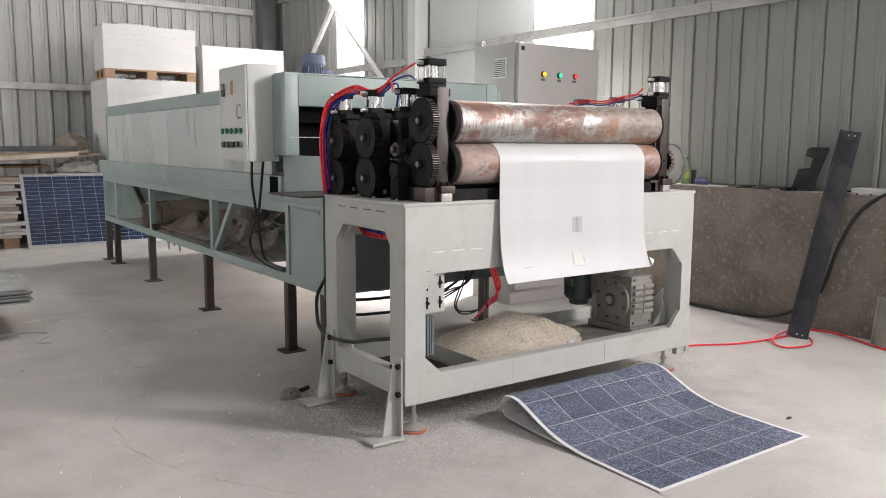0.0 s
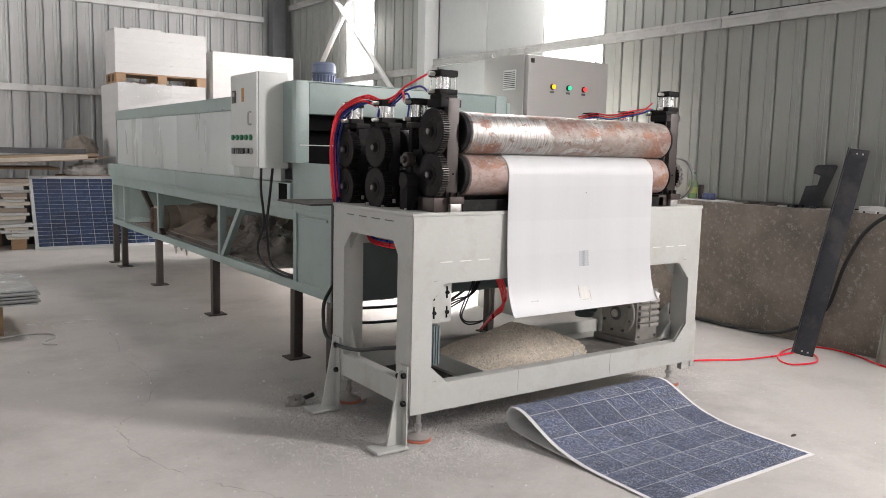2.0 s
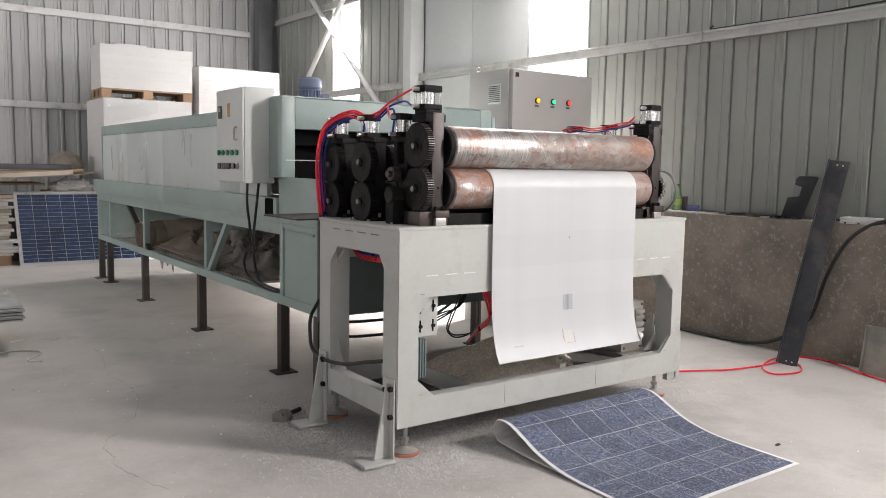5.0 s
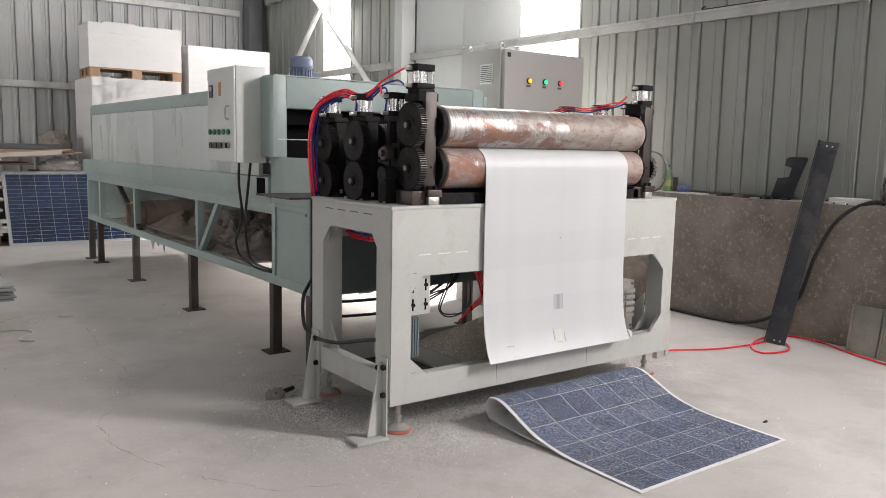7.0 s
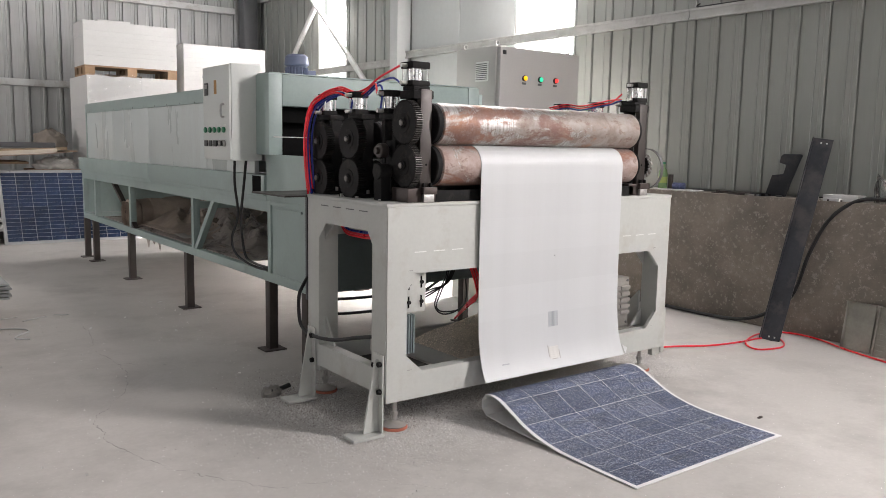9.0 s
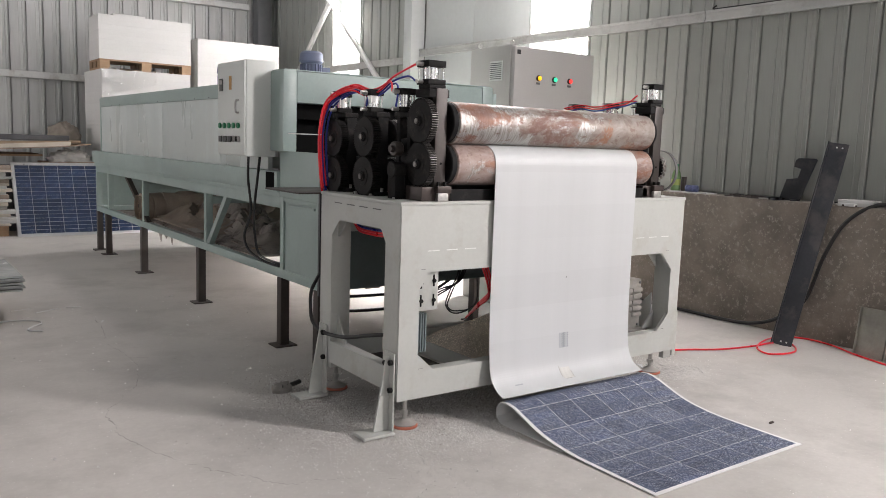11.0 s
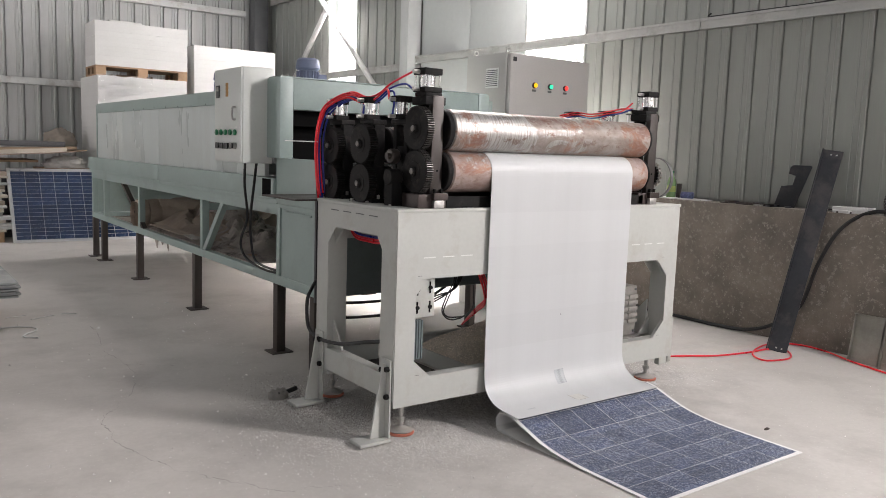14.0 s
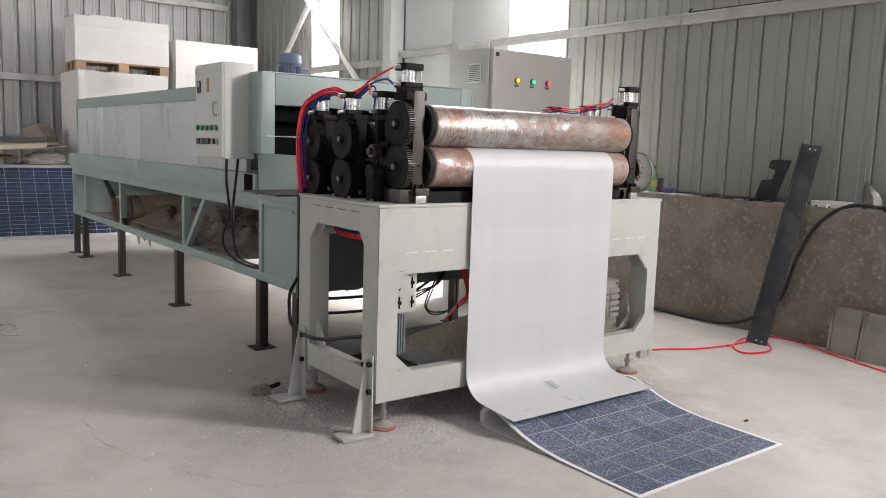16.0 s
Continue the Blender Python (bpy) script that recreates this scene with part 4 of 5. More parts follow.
for i in range(3):
    part("air_hose", T([(0.66 + 0.015 * i, 0.3, 0.84), (0.675 + 0.015 * i, 0.3, 0.68), (0.72 + 0.015 * i, 0.3, 0.56), (0.78, 0.36, 0.47 + 0.012 * i), (0.84, 0.5, 0.40 + 0.01 * i), (0.92, 0.72, 0.28)], 0.0055), RED, press)
# black cable round the rear post
part("power_cable", T([(0.12, 0.95, 0.55), (0.02, 0.80, 0.54), (-0.02, 0.765, 0.50), (-0.02, 0.772, 0.425), (-0.02, 0.745, 0.35), (-0.02, 0.63, 0.322), (-0.015, 0.43, 0.34), (0.0, 0.25, 0.385), (0.022, 0.14, 0.41)], 0.009), CABLE, press, "black power cable")
part("socket_box", B(0.02, 0.05, 0.112, 0.16, 0.34, 0.46, bev=0.004), DUSTY, press)

# ---- heap of granules ----
bm = lump(0.87, 0.375, 0.2005, 0.55, 0.34, 0.19, 0.06, 2.2, n=40, cone=True)
for v in bm.verts:
    v.co.x, v.co.y = max(v.co.x, 0.4605), max(0.068, min(D - 0.068, v.co.y))
heap = solid("granule_heap", bm, PILE, "heap of tan crushed glass granules on the tray", "granules", kind="stuff", sharp=2.0)

# ---- drying oven with its stand ----
oven = thing("drying_oven", "long grey green conveyor oven on a steel stand", "oven")
X0, X1, YA, YB = 0.20, 1.72, 1.10, 6.25
for xa, xb in ((X0, X0 + 0.05), (X1 - 0.05, X1)):
    part("lower_rail", B(xa, xb, YA, 1.98, 0.42, 0.475, bev=0.003), GREEN, oven)
    part("lower_rail", B(xa, xb, 1.982, YB, 0.42, 0.475, bev=0.003), GREEN, oven)
    part("upper_rail", B(xa, xb, 1.605, YB, 0.835, 0.90, bev=0.003), GREEN, oven)
    for y in (2.885, 4.48, 5.71, 6.2):
        part("stand_upright", B(xa, xb, y, y + 0.05, 0.4755, 0.8345, bev=0.002), GREEN, oven)
    for y in (1.60, 3.05, 4.55, 5.83, 6.2):
        lg = part("leg", B(xa + 0.0, xa + 0.055 if xa < 1 else xb, y, y + 0.06, 0.008, 0.4195, bev=0.003), LEG, oven, "dark brown steel leg")
        part("base_plate", B(xa - 0.04, xa + 0.095, y - 0.03, y + 0.09, 0.0, 0.0078), LEG, lg)
part("leg", B(X0, X0 + 0.055, 1.12, 1.18, 0.0, 0.4195, bev=0.003), LEG, oven, "dark brown steel leg")
for y in (2.885, 4.48, 6.2):
    part("cross_bar", B(X0 + 0.0505, X1 - 0.0505, y, y + 0.05, 0.425, 0.47), GREEN, oven)
    part("cross_bar", B(X0 + 0.0505, X1 - 0.0505, y, y + 0.05, 0.76, 0.81), GREEN, oven)
for ya, yb, paint in ((2.87, 2.52, GREEN), (4.42, 5.08, LEG)):
    for xa in (X0 + 0.004, X1 - 0.044):
        part("diagonal_brace", P([(ya - 0.03, 0.476), (ya + 0.03, 0.476), (yb + 0.03, 0.834), (yb - 0.03, 0.834)], "x", xa, xa + 0.04), paint, oven)
part("skirt_panel", B(X1 - 0.06, X1 - 0.052, 4.95, 6.19, 0.48, 0.83), GREEN, oven)
part("skirt_panel", B(X0 + 0.0515, X1 - 0.0615, YB - 0.045, YB - 0.035, 0.476, 0.834), GREEN, oven)
part("shelf", B(X0 + 0.051, X1 - 0.051, 2.1, 5.6, 0.472, 0.48), TARP, oven)
# trough panels along the stand
for ya, yb in ((1.605, 3.85), (3.853, YB)):
    part("trough_panel", B(X0 - 0.03, X0 + 0.012, ya, yb, 0.93, 1.052, bev=0.006), GREEN, oven)
    part("trough_panel", B(X1 - 0.012, X1 + 0.03, ya, yb, 0.93, 1.052, bev=0.006), GREEN, oven)
    part("trough_lip", B(X0 - 0.012, X0 + 0.02, ya, yb, 0.9005, 0.9295, bev=0.002), GREEN, oven)
part("trough_floor", B(X0 + 0.0125, X1 - 0.0125, 1.605, YB, 0.91, 0.925), GREEN, oven)
# flat near-black piece stands in for the shade inside the trough
part("outlet", B(X0 - 0.032, X0 - 0.0305, 1.64, 1.76, 0.945, 1.045), SHADE, oven, "near-black plate with the trough end's shade painted in")
# the body
for x in (X0, X1 - 0.03):
    for ya, yb in ((1.80, 2.6), (2.602, 3.9), (3.902, 5.0), (5.002, 5.95)):
        part("body_panel", B(x, x + 0.03, ya, yb, 1.053, 1.50, bev=0.003), OVEN, oven, "brushed dusty side panel")
    part("body_rim", B(x - 0.006, x + 0.03, 1.80, 5.95, 1.5005, 1.585, bev=0.004), GREEN, oven)
    part("corner_post", B(x - 0.006, x + 0.036, 5.9505, 5.99, 1.053, 1.585, bev=0.003), GREEN, oven)
part("body_end", B(X0 + 0.031, X1 - 0.031, 5.955, 5.985, 1.053, 1.58), GREEN, oven)
part("body_top", B(X0 + 0.001, X1 - 0.001, 1.80, 5.98, 1.5855, 1.595, bev=0.002), GREEN, oven)
for i in range(14):
    y = 1.9 + 0.3 * i
    part("rivet", C((X0 - 0.008, y, 1.51), (X0 - 0.005, y, 1.51), 0.005, seg=8), DARKB, oven)
# front hood with its slot
hood = part("hood", B(0.16, 0.245, 1.50, 1.80, 1.17, 1.63, bev=0.008), GREEN, oven, "grey green front hood")
part("hood_right", B(1.60, 1.69, 1.50, 1.80, 1.17, 1.63, bev=0.008), GREEN, hood)
part("hood_top", B(0.2455, 1.5995, 1.503, 1.797, 1.45, 1.627, bev=0.006), GREEN, hood)
part("hood_cap", B(0.17, 1.68, 1.51, 1.79, 1.6305, 1.637), GREEN, hood)
part("end_flange", B(1.691, 1.72, 1.50, 1.66, 1.40, 1.59, bev=0.003), GREEN, hood)
# back plate and curtain are near-black, with the mouth's shade in their colour
part("hood_inside", B(0.246, 1.599, 1.70, 1.71, 1.05, 1.449), SHADE, hood, "near-black plate with the oven mouth's shade painted in")
part("curtain", B(0.26, 1.59, 1.60, 1.606, 1.36, 1.4495), SHADE, hood)
for i in range(7):
    part("conveyor_roll", C((0.26, 1.16 + 0.075 * i, 1.13), (1.66, 1.16 + 0.075 * i, 1.13), 0.028, seg=20), BLACK, oven)
# open outfeed section
part("outfeed_side", B(X0 - 0.012, X0 + 0.012, YA, 1.604, 0.905, 1.172, bev=0.004), GREEN, oven)
part("outfeed_side", B(X1 - 0.012, X1 + 0.012, YA, 1.604, 0.905, 1.172, bev=0.004), GREEN, oven)
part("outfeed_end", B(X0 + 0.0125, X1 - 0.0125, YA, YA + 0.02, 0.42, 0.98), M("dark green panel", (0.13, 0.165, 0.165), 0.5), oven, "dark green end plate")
ep = part("end_panel", B(X0 + 0.004, X0 + 0.02, YA + 0.04, 1.56, 0.4755, 0.88), GREEN, oven)
part("end_frame", B(X0 - 0.008, X0 + 0.02, 1.5605, 1.604, 0.4755, 0.9045, bev=0.003), GREEN, ep)
part("end_frame", B(X0 - 0.008, X0 + 0.02, YA + 0.001, YA + 0.0395, 0.4755, 0.9045, bev=0.003), GREEN, ep)
part("end_frame", B(X0 - 0.008, X0 + 0.02, YA + 0.04, 1.56, 0.8805, 0.9045, bev=0.003), GREEN, ep)
part("handle_strip", B(X0 - 0.006, X0 + 0.0035, 1.17, 1.5, 0.855, 0.868, bev=0.002), GREEN, ep)
part("edge_bar", B(X0 - 0.016, X0 + 0.02, YA - 0.018, YA - 0.001, 0.40, 0.98), DARKB, oven, "dark edge bar")
part("bridge_plate", B(-0.12, 1.7, 0.71, 1.098, 0.984, 0.992), HOUSE, oven, "brown steel bridge plate")
for i, x in enumerate((0.6, 1.3)):
    part("plate_bracket", B(x, x + 0.03, 0.99, 1.0995, 0.86, 0.983), GREEN, oven)

# fan motor on the oven top
fan = thing("fan_motor", "dusty blue fan motor on the oven roof", "motor", m=pose(0.80, 2.44, 1.60))
part("pedestal", C((0, 0, -0.004), (0, 0, 0.0), 0.11, seg=32), GREEN, fan)
part("flange", C((0, 0, 0.0), (0, 0, 0.05), 0.095, seg=32, bev=0.004), DARKB, fan)
part("body", C((0, 0, 0.051), (0, 0, 0.17), 0.068, seg=32, bev=0.004), MOTORB, fan)
for i in range(20):
    part("fin", B(0.066, 0.08, -0.003, 0.003, 0.06, 0.165), MOTORB, fan, m=pose(0, 0, 0, 0, 0, 18 * i))
part("cowl", C((0, 0, 0.171), (0, 0, 0.255), 0.085, seg=36, r2=0.078, bev=0.015), MOTORB, fan)
part("terminal_box", B(0.07, 0.13, -0.04, 0.04, 0.08, 0.15, bev=0.005), MOTORB, fan)

fan2 = copy_thing(fan, pose(0.80, 4.05, 1.60))

# ---- switch box on the oven's side ----
sb = thing("switch_box", "pale grey switch box with green buttons on the oven", "control box")
part("body", B(0.012, 0.194, 1.675, 2.10, 1.134, 1.686, bev=0.005), BOXW, sb)
dr = part("door", B(0.0, 0.0115, 1.68, 2.097, 1.14, 1.68, bev=0.004), BOXW, sb)
part("meter", B(-0.006, -0.0005, 2.005, 2.06, 1.515, 1.59, bev=0.003), BTN_K, dr, "small dark display")
part("display", B(-0.0075, -0.0062, 2.015, 2.05, 1.555, 1.58), DUSTY, dr)
part("warning_label", B(-0.0015, -0.0003, 1.872, 1.912, 1.52, 1.60), LAB_O, dr, "small orange warning label")
hd = part("handle", T([(-0.004, 1.752, 1.385), (-0.022, 1.752, 1.39), (-0.022, 1.752, 1.45), (-0.004, 1.752, 1.455)], 0.006), ZINC, dr, "bright door handle")
for i in range(5):
    y = 1.755 + 0.073 * i
    part("button", C((-0.014, y, 1.31), (-0.0003, y, 1.31), 0.017, seg=20, bev=0.003), BTN_G, dr, "green push button")
    part("button_label", B(-0.0012, -0.0003, y - 0.02, y + 0.02, 1.333, 1.343), SLOT, dr)
for i in range(5):
    y = 1.755 + 0.073 * i
    if i > 1:
        part("switch", B(-0.008, -0.0003, y - 0.024, y + 0.024, 1.212, 1.248, bev=0.002), BTN_K, dr, "black rocker switch")
    else:
        part("knob", C((-0.016, y, 1.232), (-0.0003, y, 1.232), 0.019, seg=20, bev=0.003), ZINC, dr, "selector knob")
        part("knob_grip", B(-0.026, -0.016, y - 0.004, y + 0.004, 1.217, 1.247), BTN_K, dr)
cabs = thing("box_cable", "two black cables hanging from the switch box", "cable")
for i in range(2):
    part("cable", T([(0.06 + 0.05 * i, 1.76 - 0.05 * i, 1.136), (0.07 + 0.05 * i, 1.79 - 0.02 * i, 1.0), (0.12, 1.87 - 0.05 * i, 0.8), (0.14 + 0.02 * i, 2.02 - 0.12 * i, 0.64), (0.16 + 0.02 * i, 2.0 - 0.1 * i, 0.54), (0.19, 1.83, 0.49 + 0.02 * i), (0.22, 1.65, 0.483 + 0.014 * i), (0.30, 1.48, 0.50)], 0.008), CABLE, cabs)

# ---- control cabinet ----
cc = thing("control_cabinet", "beige grey control cabinet with three signal lamps", "cabinet")
part("body", B(2.20, 3.06, 1.94, 2.42, 0.0, 2.0, bev=0.006), CABG, cc)
cd = part("door", B(2.215, 3.055, 1.9, 1.939, 0.12, 1.992, bev=0.006), CABG, cc)
for x, mtl in ((2.458, LAMP_Y), (2.624, LAMP_G), (2.79, LAMP_R)):
    part("lamp_bezel", C((x, 1.888, 1.77), (x, 1.8995, 1.77), 0.023, seg=24, bev=0.003), BTN_K, cd)
    part("signal_lamp", C((x, 1.872, 1.77), (x, 1.888, 1.77), 0.017, seg=24, bev=0.005), mtl, cd, "lit signal lamp")
    part("lamp_label", B(x - 0.02, x + 0.02, 1.8975, 1.8995, 1.723, 1.739), INK, cd)
part("door_badge", B(2.235, 2.27, 1.8975, 1.8995, 1.935, 1.968), BTN_K, cd)
vt = part("vent", B(2.194, 2.1995, 2.02, 2.17, 1.74, 1.89, bev=0.002), SLOT, cc, "pale louvred vent")
for i in range(9):
    part("louvre", B(2.190, 2.1938, 2.03, 2.16, 1.753 + 0.0145 * i, 1.759 + 0.0145 * i), INK, vt)
for x, y in ((2.25, 2.37), (2.25, 1.98), (3.0, 2.37), (3.0, 1.98)):
    bm = bmesh.new()
    tube(bm, [(x + 0.018 * math.cos(a), y, 2.024 + 0.018 * math.sin(a)) for a in np.linspace(-1.57, 4.72, 13)], 0.005, n=2)
    part("eye_bolt", bm, ZINC, cc)

# ---- stacks of white boards on pallets ----
def pallet(x0, x1, y0, y1, z, name="pallet"):
    p = thing(name, "weathered wooden pallet under white boards", "pallet", "pallets")
    n = 5
    for i in range(n):
        a = x0 + (x1 - x0 - 0.1) * i / (n - 1)
        part("deck_board", B(x0, x1, y0 + (y1 - y0 - 0.12) * i / (n - 1), y0 + (y1 - y0 - 0.12) * i / (n - 1) + 0.12, z + 0.102, z + 0.122), WOOD, p)
    for i in range(3):
        a = x0 + (x1 - x0 - 0.12) * i / 2
        for j in range(3):
            b = y0 + (y1 - y0 - 0.12) * j / 2
            part("block", B(a, a + 0.12, b, b + 0.12, z + 0.02, z + 0.1015), WOOD, p)
        part("runner", B(a, a + 0.12, y0, y1, z, z + 0.0195), WOOD, p)
    return p


def boards(x0, x1, y0, y1, z0, z1, n, label):
    s = thing("board_stack", label, "board stack", "white board stacks")
    h = (z1 - z0) / n
    for i in range(n):
        d = [random.uniform(-0.0012, 0.0012) for _ in range(4)]
        part("board", B(x0 + d[0], x1 + d[1], y0 + d[2], y1 + d[3], z0 + i * h, z0 + (i + 1) * h - 0.0006, bev=0.0), FOAM, s)
    return s


YF = 7.95
pallet(0.70, 1.80, YF, YF + 0.9, 0.0)
boards(0.66, 1.77, YF - 0.03, YF + 0.9, 0.1225, 2.035, 36, "tall stack of white boards wrapped in film on a pallet")
pallet(0.65, 1.79, YF, YF + 0.55, 2.0355)
boards(0.645, 1.79, YF, YF + 0.52, 2.158, 2.70, 9, "stack of white boards on a raised pallet")
pallet(1.90, 3.04, YF + 0.05, YF + 0.9, 0.0)
boards(1.90, 3.06, YF + 0.05, YF + 0.9, 0.1225, 2.53, 40, "tall stack of white boards beside another stack")
solid("foam_offcut", B(0.84, 1.24, YF + 0.1, YF + 0.35, 2.701, 2.735, bev=0.01), FOAM, "loose white board offcut on the stack", "offcut")
# creased film draped over the lower stack
bm = bmesh.new()
cols = []
for i in range(26):
    row = []
    for j in range(14):
        x, z = 0.66 + 0.66 * i / 25, 2.05 - 0.36 * (j / 13) * (1 - 0.5 * i / 25)
        row.append(bm.verts.new((x, YF - 0.065 - 0.025 * noise.fractal(Vector((x * 6, z * 9, 1)), 1.0, 2.0, 3), z)))
    cols.append(row)
for i in range(25):
    for j in range(13):
        bm.faces.new((cols[i][j], cols[i + 1][j], cols[i + 1][j + 1], cols[i][j + 1]))
solid("wrapping_film", bm, FILM, "torn clear wrapping film hanging on the stack", "film")

# ---- solar panel and the lumber behind it ----
pan = thing("solar_panel", "framed blue solar panel leaning on its long side", "solar panel", m=pose(-0.365, 7.62, 0.0, -26))
PW, PH = 1.65, 0.955
for a in ((0, PW, 0, 0.028), (0, PW, PH - 0.028, PH)):
    part("frame_bar", B(a[0], a[1], 0, 0.035, a[2], a[3], bev=0.002), ALU, pan)
for a in ((0, 0.028), (PW - 0.028, PW)):
    part("frame_bar", B(a[0], a[1], 0, 0.035, 0.0285, PH - 0.0285, bev=0.002), ALU, pan)
part("backsheet", B(0.0285, PW - 0.0285, 0.008, 0.012, 0.0285, PH - 0.0285), WHITE_S, pan)
cw, ch = (PW - 0.075) / 10, (PH - 0.075) / 6
cell_me = None
for i in range(10):
    for j in range(6):
        if cell_me is None:
            bm = bmesh.new()
            for k in range(3):
                box(bm, 0.002, cw - 0.004, 0.0, 0.003, k * ch / 3 + (0.0025 if k else 0.002), (k + 1) * ch / 3 - (0.004 if k == 2 else 0.0025))
            cell_me = mesh_of("cell", bm, CELL)
        part("cell", cell_me, CELL, pan, m=pose(0.038 + i * cw, 0.0045, 0.038 + j * ch))

junk = thing("rack", "rough wooden rack stacked with boards and offcuts", "rack")
for x in (-1.9, -0.75, 0.4):
    part("upright", B(x, x + 0.09, 8.15, 8.25, 0, 0.93), WOOD, junk)
    part("upright", B(x, x + 0.09, 8.95, 9.05, 0, 0.93), WOOD, junk)
part("deck", B(-2.2, 0.0, 8.1, 9.1, 0.93, 0.955), WOOD, junk)
solid("grey_beam", B(-2.4, 0.30, 8.05, 8.2, 1.125, 1.19, bev=0.004), DARKB, "long dark grey beam lying on boards", "beam")


def warped(name, x0, x1, y0, y1, z0, rise, sag, thick, mat, label, category, seed):
    """A board that sags along its length and climbs to one end."""
    bm = bmesh.new()
    top = []
    for i in range(25):
        f = i / 24
        for j in range(5):
            x, y = x0 + (x1 - x0) * f, y0 + (y1 - y0) * j / 4
            z = z0 + rise * f ** 2.2 - sag * math.sin(math.pi * f) + 0.008 * noise.noise(Vector((x * 2.3, y * 3, seed)))
            top.append(bm.verts.new((x, y + 0.02 * noise.noise(Vector((x * 3, seed, 0))), z)))
    for i in range(24):
        for j in range(4):
            bm.faces.new((top[i * 5 + j], top[(i + 1) * 5 + j], top[(i + 1) * 5 + j + 1], top[i * 5 + j + 1]))
    bmesh.ops.recalc_face_normals(bm, faces=bm.faces[:])
    bmesh.ops.solidify(bm, geom=bm.faces[:], thickness=thick)
    return solid(name, bm, mat, label, category)


warped("card_sheet", -2.3, 0.52, 7.92, 8.8, 0.975, 0.12, 0.0, 0.012, CARD, "warped brown card sheet lying on the rack", "card", 1.0)
warped("card_sheet", -2.3, 0.40, 7.9, 8.7, 0.99, 0.085, 0.0, 0.01, BELT, "thin dark brown board under another", "board", 5.0)
warped("cream_board", -2.4, 0.30, 7.98, 8.5, 1.03, 0.09, 0.0, 0.055, CREAM, "long cream plastic board sloping up over the rack", "board", 9.0)
warped("cream_board", -2.4, 0.42, 8.0, 8.4, 1.075, 0.06, 0.0, 0.03, CARD, "thin brown board lying on the cream one", "board", 13.0)
solid("bag_shelf", B(0.02, 0.60, 8.06, 8.60, 0.83, 0.862), WOOD, "wooden shelf board under a bag", "board")
solid("sack", lump(0.34, 8.62, 1.078, 0.2, 0.18, 0.27, 0.2, 2.5, seed=3.0), SACK, "slack beige woven sack on the boards", "sack", sharp=2.0)
solid("sack", lump(0.33, 8.22, 0.8625, 0.24, 0.13, 0.14, 0.3, 3.4, seed=7.0), SACKW, "crumpled white woven bag under the boards", "bag", sharp=2.0)
random.seed(31)
z = 0.13
while z < 0.82:
    h = random.uniform(0.022, 0.05)
    solid("frame_offcut", B(-0.62 - random.uniform(0, 0.25), -0.41 + random.uniform(-0.06, 0.045), 7.68 - random.uniform(0, 0.06), 7.8, 0, h, bev=0.004), random.choice((ALU, CREAM, FOAM, DUSTY, BELT)), "pale frame bar in a loose pile", "offcut", "frame offcuts",
          m=pose(0, 0, z, 0, 0, 0) @ pose(-0.5, 7.74, 0, 0, random.uniform(-1.0, 1.0), random.uniform(-3, 3)) @ pose(0.5, -7.74, 0))
    z += h + 0.003
solid("offcut_carrier", B(-0.60, -0.44, 7.74, 7.79, 0.0, 0.13), WOOD, "wooden block under frame bars", "block")
for j in range(5):
    solid("wood_box", B(-1.5, -0.8 - 0.01 * j, 7.75, 8.1, 0.125 * j, 0.125 * j + 0.115, bev=0.004), WOOD, "stacked wooden crate board", "crate", "crate boards")
solid("dark_crate", B(-0.78, -0.2, 8.25, 8.8, 0.0, 0.8, bev=0.01), DARKB, "dark crate in the shade under the rack", "crate")

# glass sheets stacked at the side
gs = thing("glass_sheets", "stack of grey glass sheets on low blocks", "glass stack")
for i in range(7):
    d = 0.02 * math.sin(i * 2.1)
    part("sheet", B(-2.6, -0.985 + d, 2.955 + d, 3.75, 0.205 + 0.015 * i, 0.216 + 0.015 * i), M("grey glass sheet", (0.45, 0.47, 0.46), 0.2, rnd=0.1) if i == 0 else bpy.data.materials["grey glass sheet"], gs)
for x in (-2.4, -1.3):
    part("block", B(x, x + 0.12, 3.05, 3.7, 0.0, 0.2045), WOOD, gs)

# things on the oven's shelf
roll = thing("belt_roll", "rolled old brown belt on the lower shelf", "belt roll")
bm = bmesh.new()
line = []
for i in range(120):
    a = i * 0.22
    r = 0.035 + 0.085 * i / 119
    line.append((4.63 + r * math.cos(a), 0.592 + r * math.sin(a)))
for i in range(119):
    (ya, za), (yb, zb) = line[i], line[i + 1]
    vs = [bm.verts.new(p) for p in ((0.19, ya, za), (0.19, yb, zb), (1.2, yb, zb), (1.2, ya, za))]
    bm.faces.new(vs)
bmesh.ops.solidify(bm, geom=bm.faces[:], thickness=0.006)
part("belt", bm, BELT, roll)
part("wrap", C((0.215, 4.63, 0.592), (0.30, 4.63, 0.592), 0.124, seg=36, bev=0.004), BELT, roll)
part("wrap", C((0.30, 4.63, 0.592), (0.40, 4.64, 0.594), 0.12, seg=36, r2=0.127, bev=0.004), BELT, roll)
random.seed(21)
for i in range(6):
    y, x = 2.3 + 0.3 * i + random.uniform(-0.1, 0.1), 0.62 + random.uniform(-0.1, 0.2)
    solid("scrap_sheet", B(-0.3, 0.5, -0.42, 0.42, 0, 0.004), random.choice((TARP, BELT, DUSTY, TARP, CARD)), "dusty offcut sheet lying among tarps", "offcut", "scrap sheets",
          m=pose(x, y, 0.492 + 0.006 * i, random.uniform(-0.5, 0.5), random.uniform(-0.5, 0.5), random.uniform(-9, 9)))


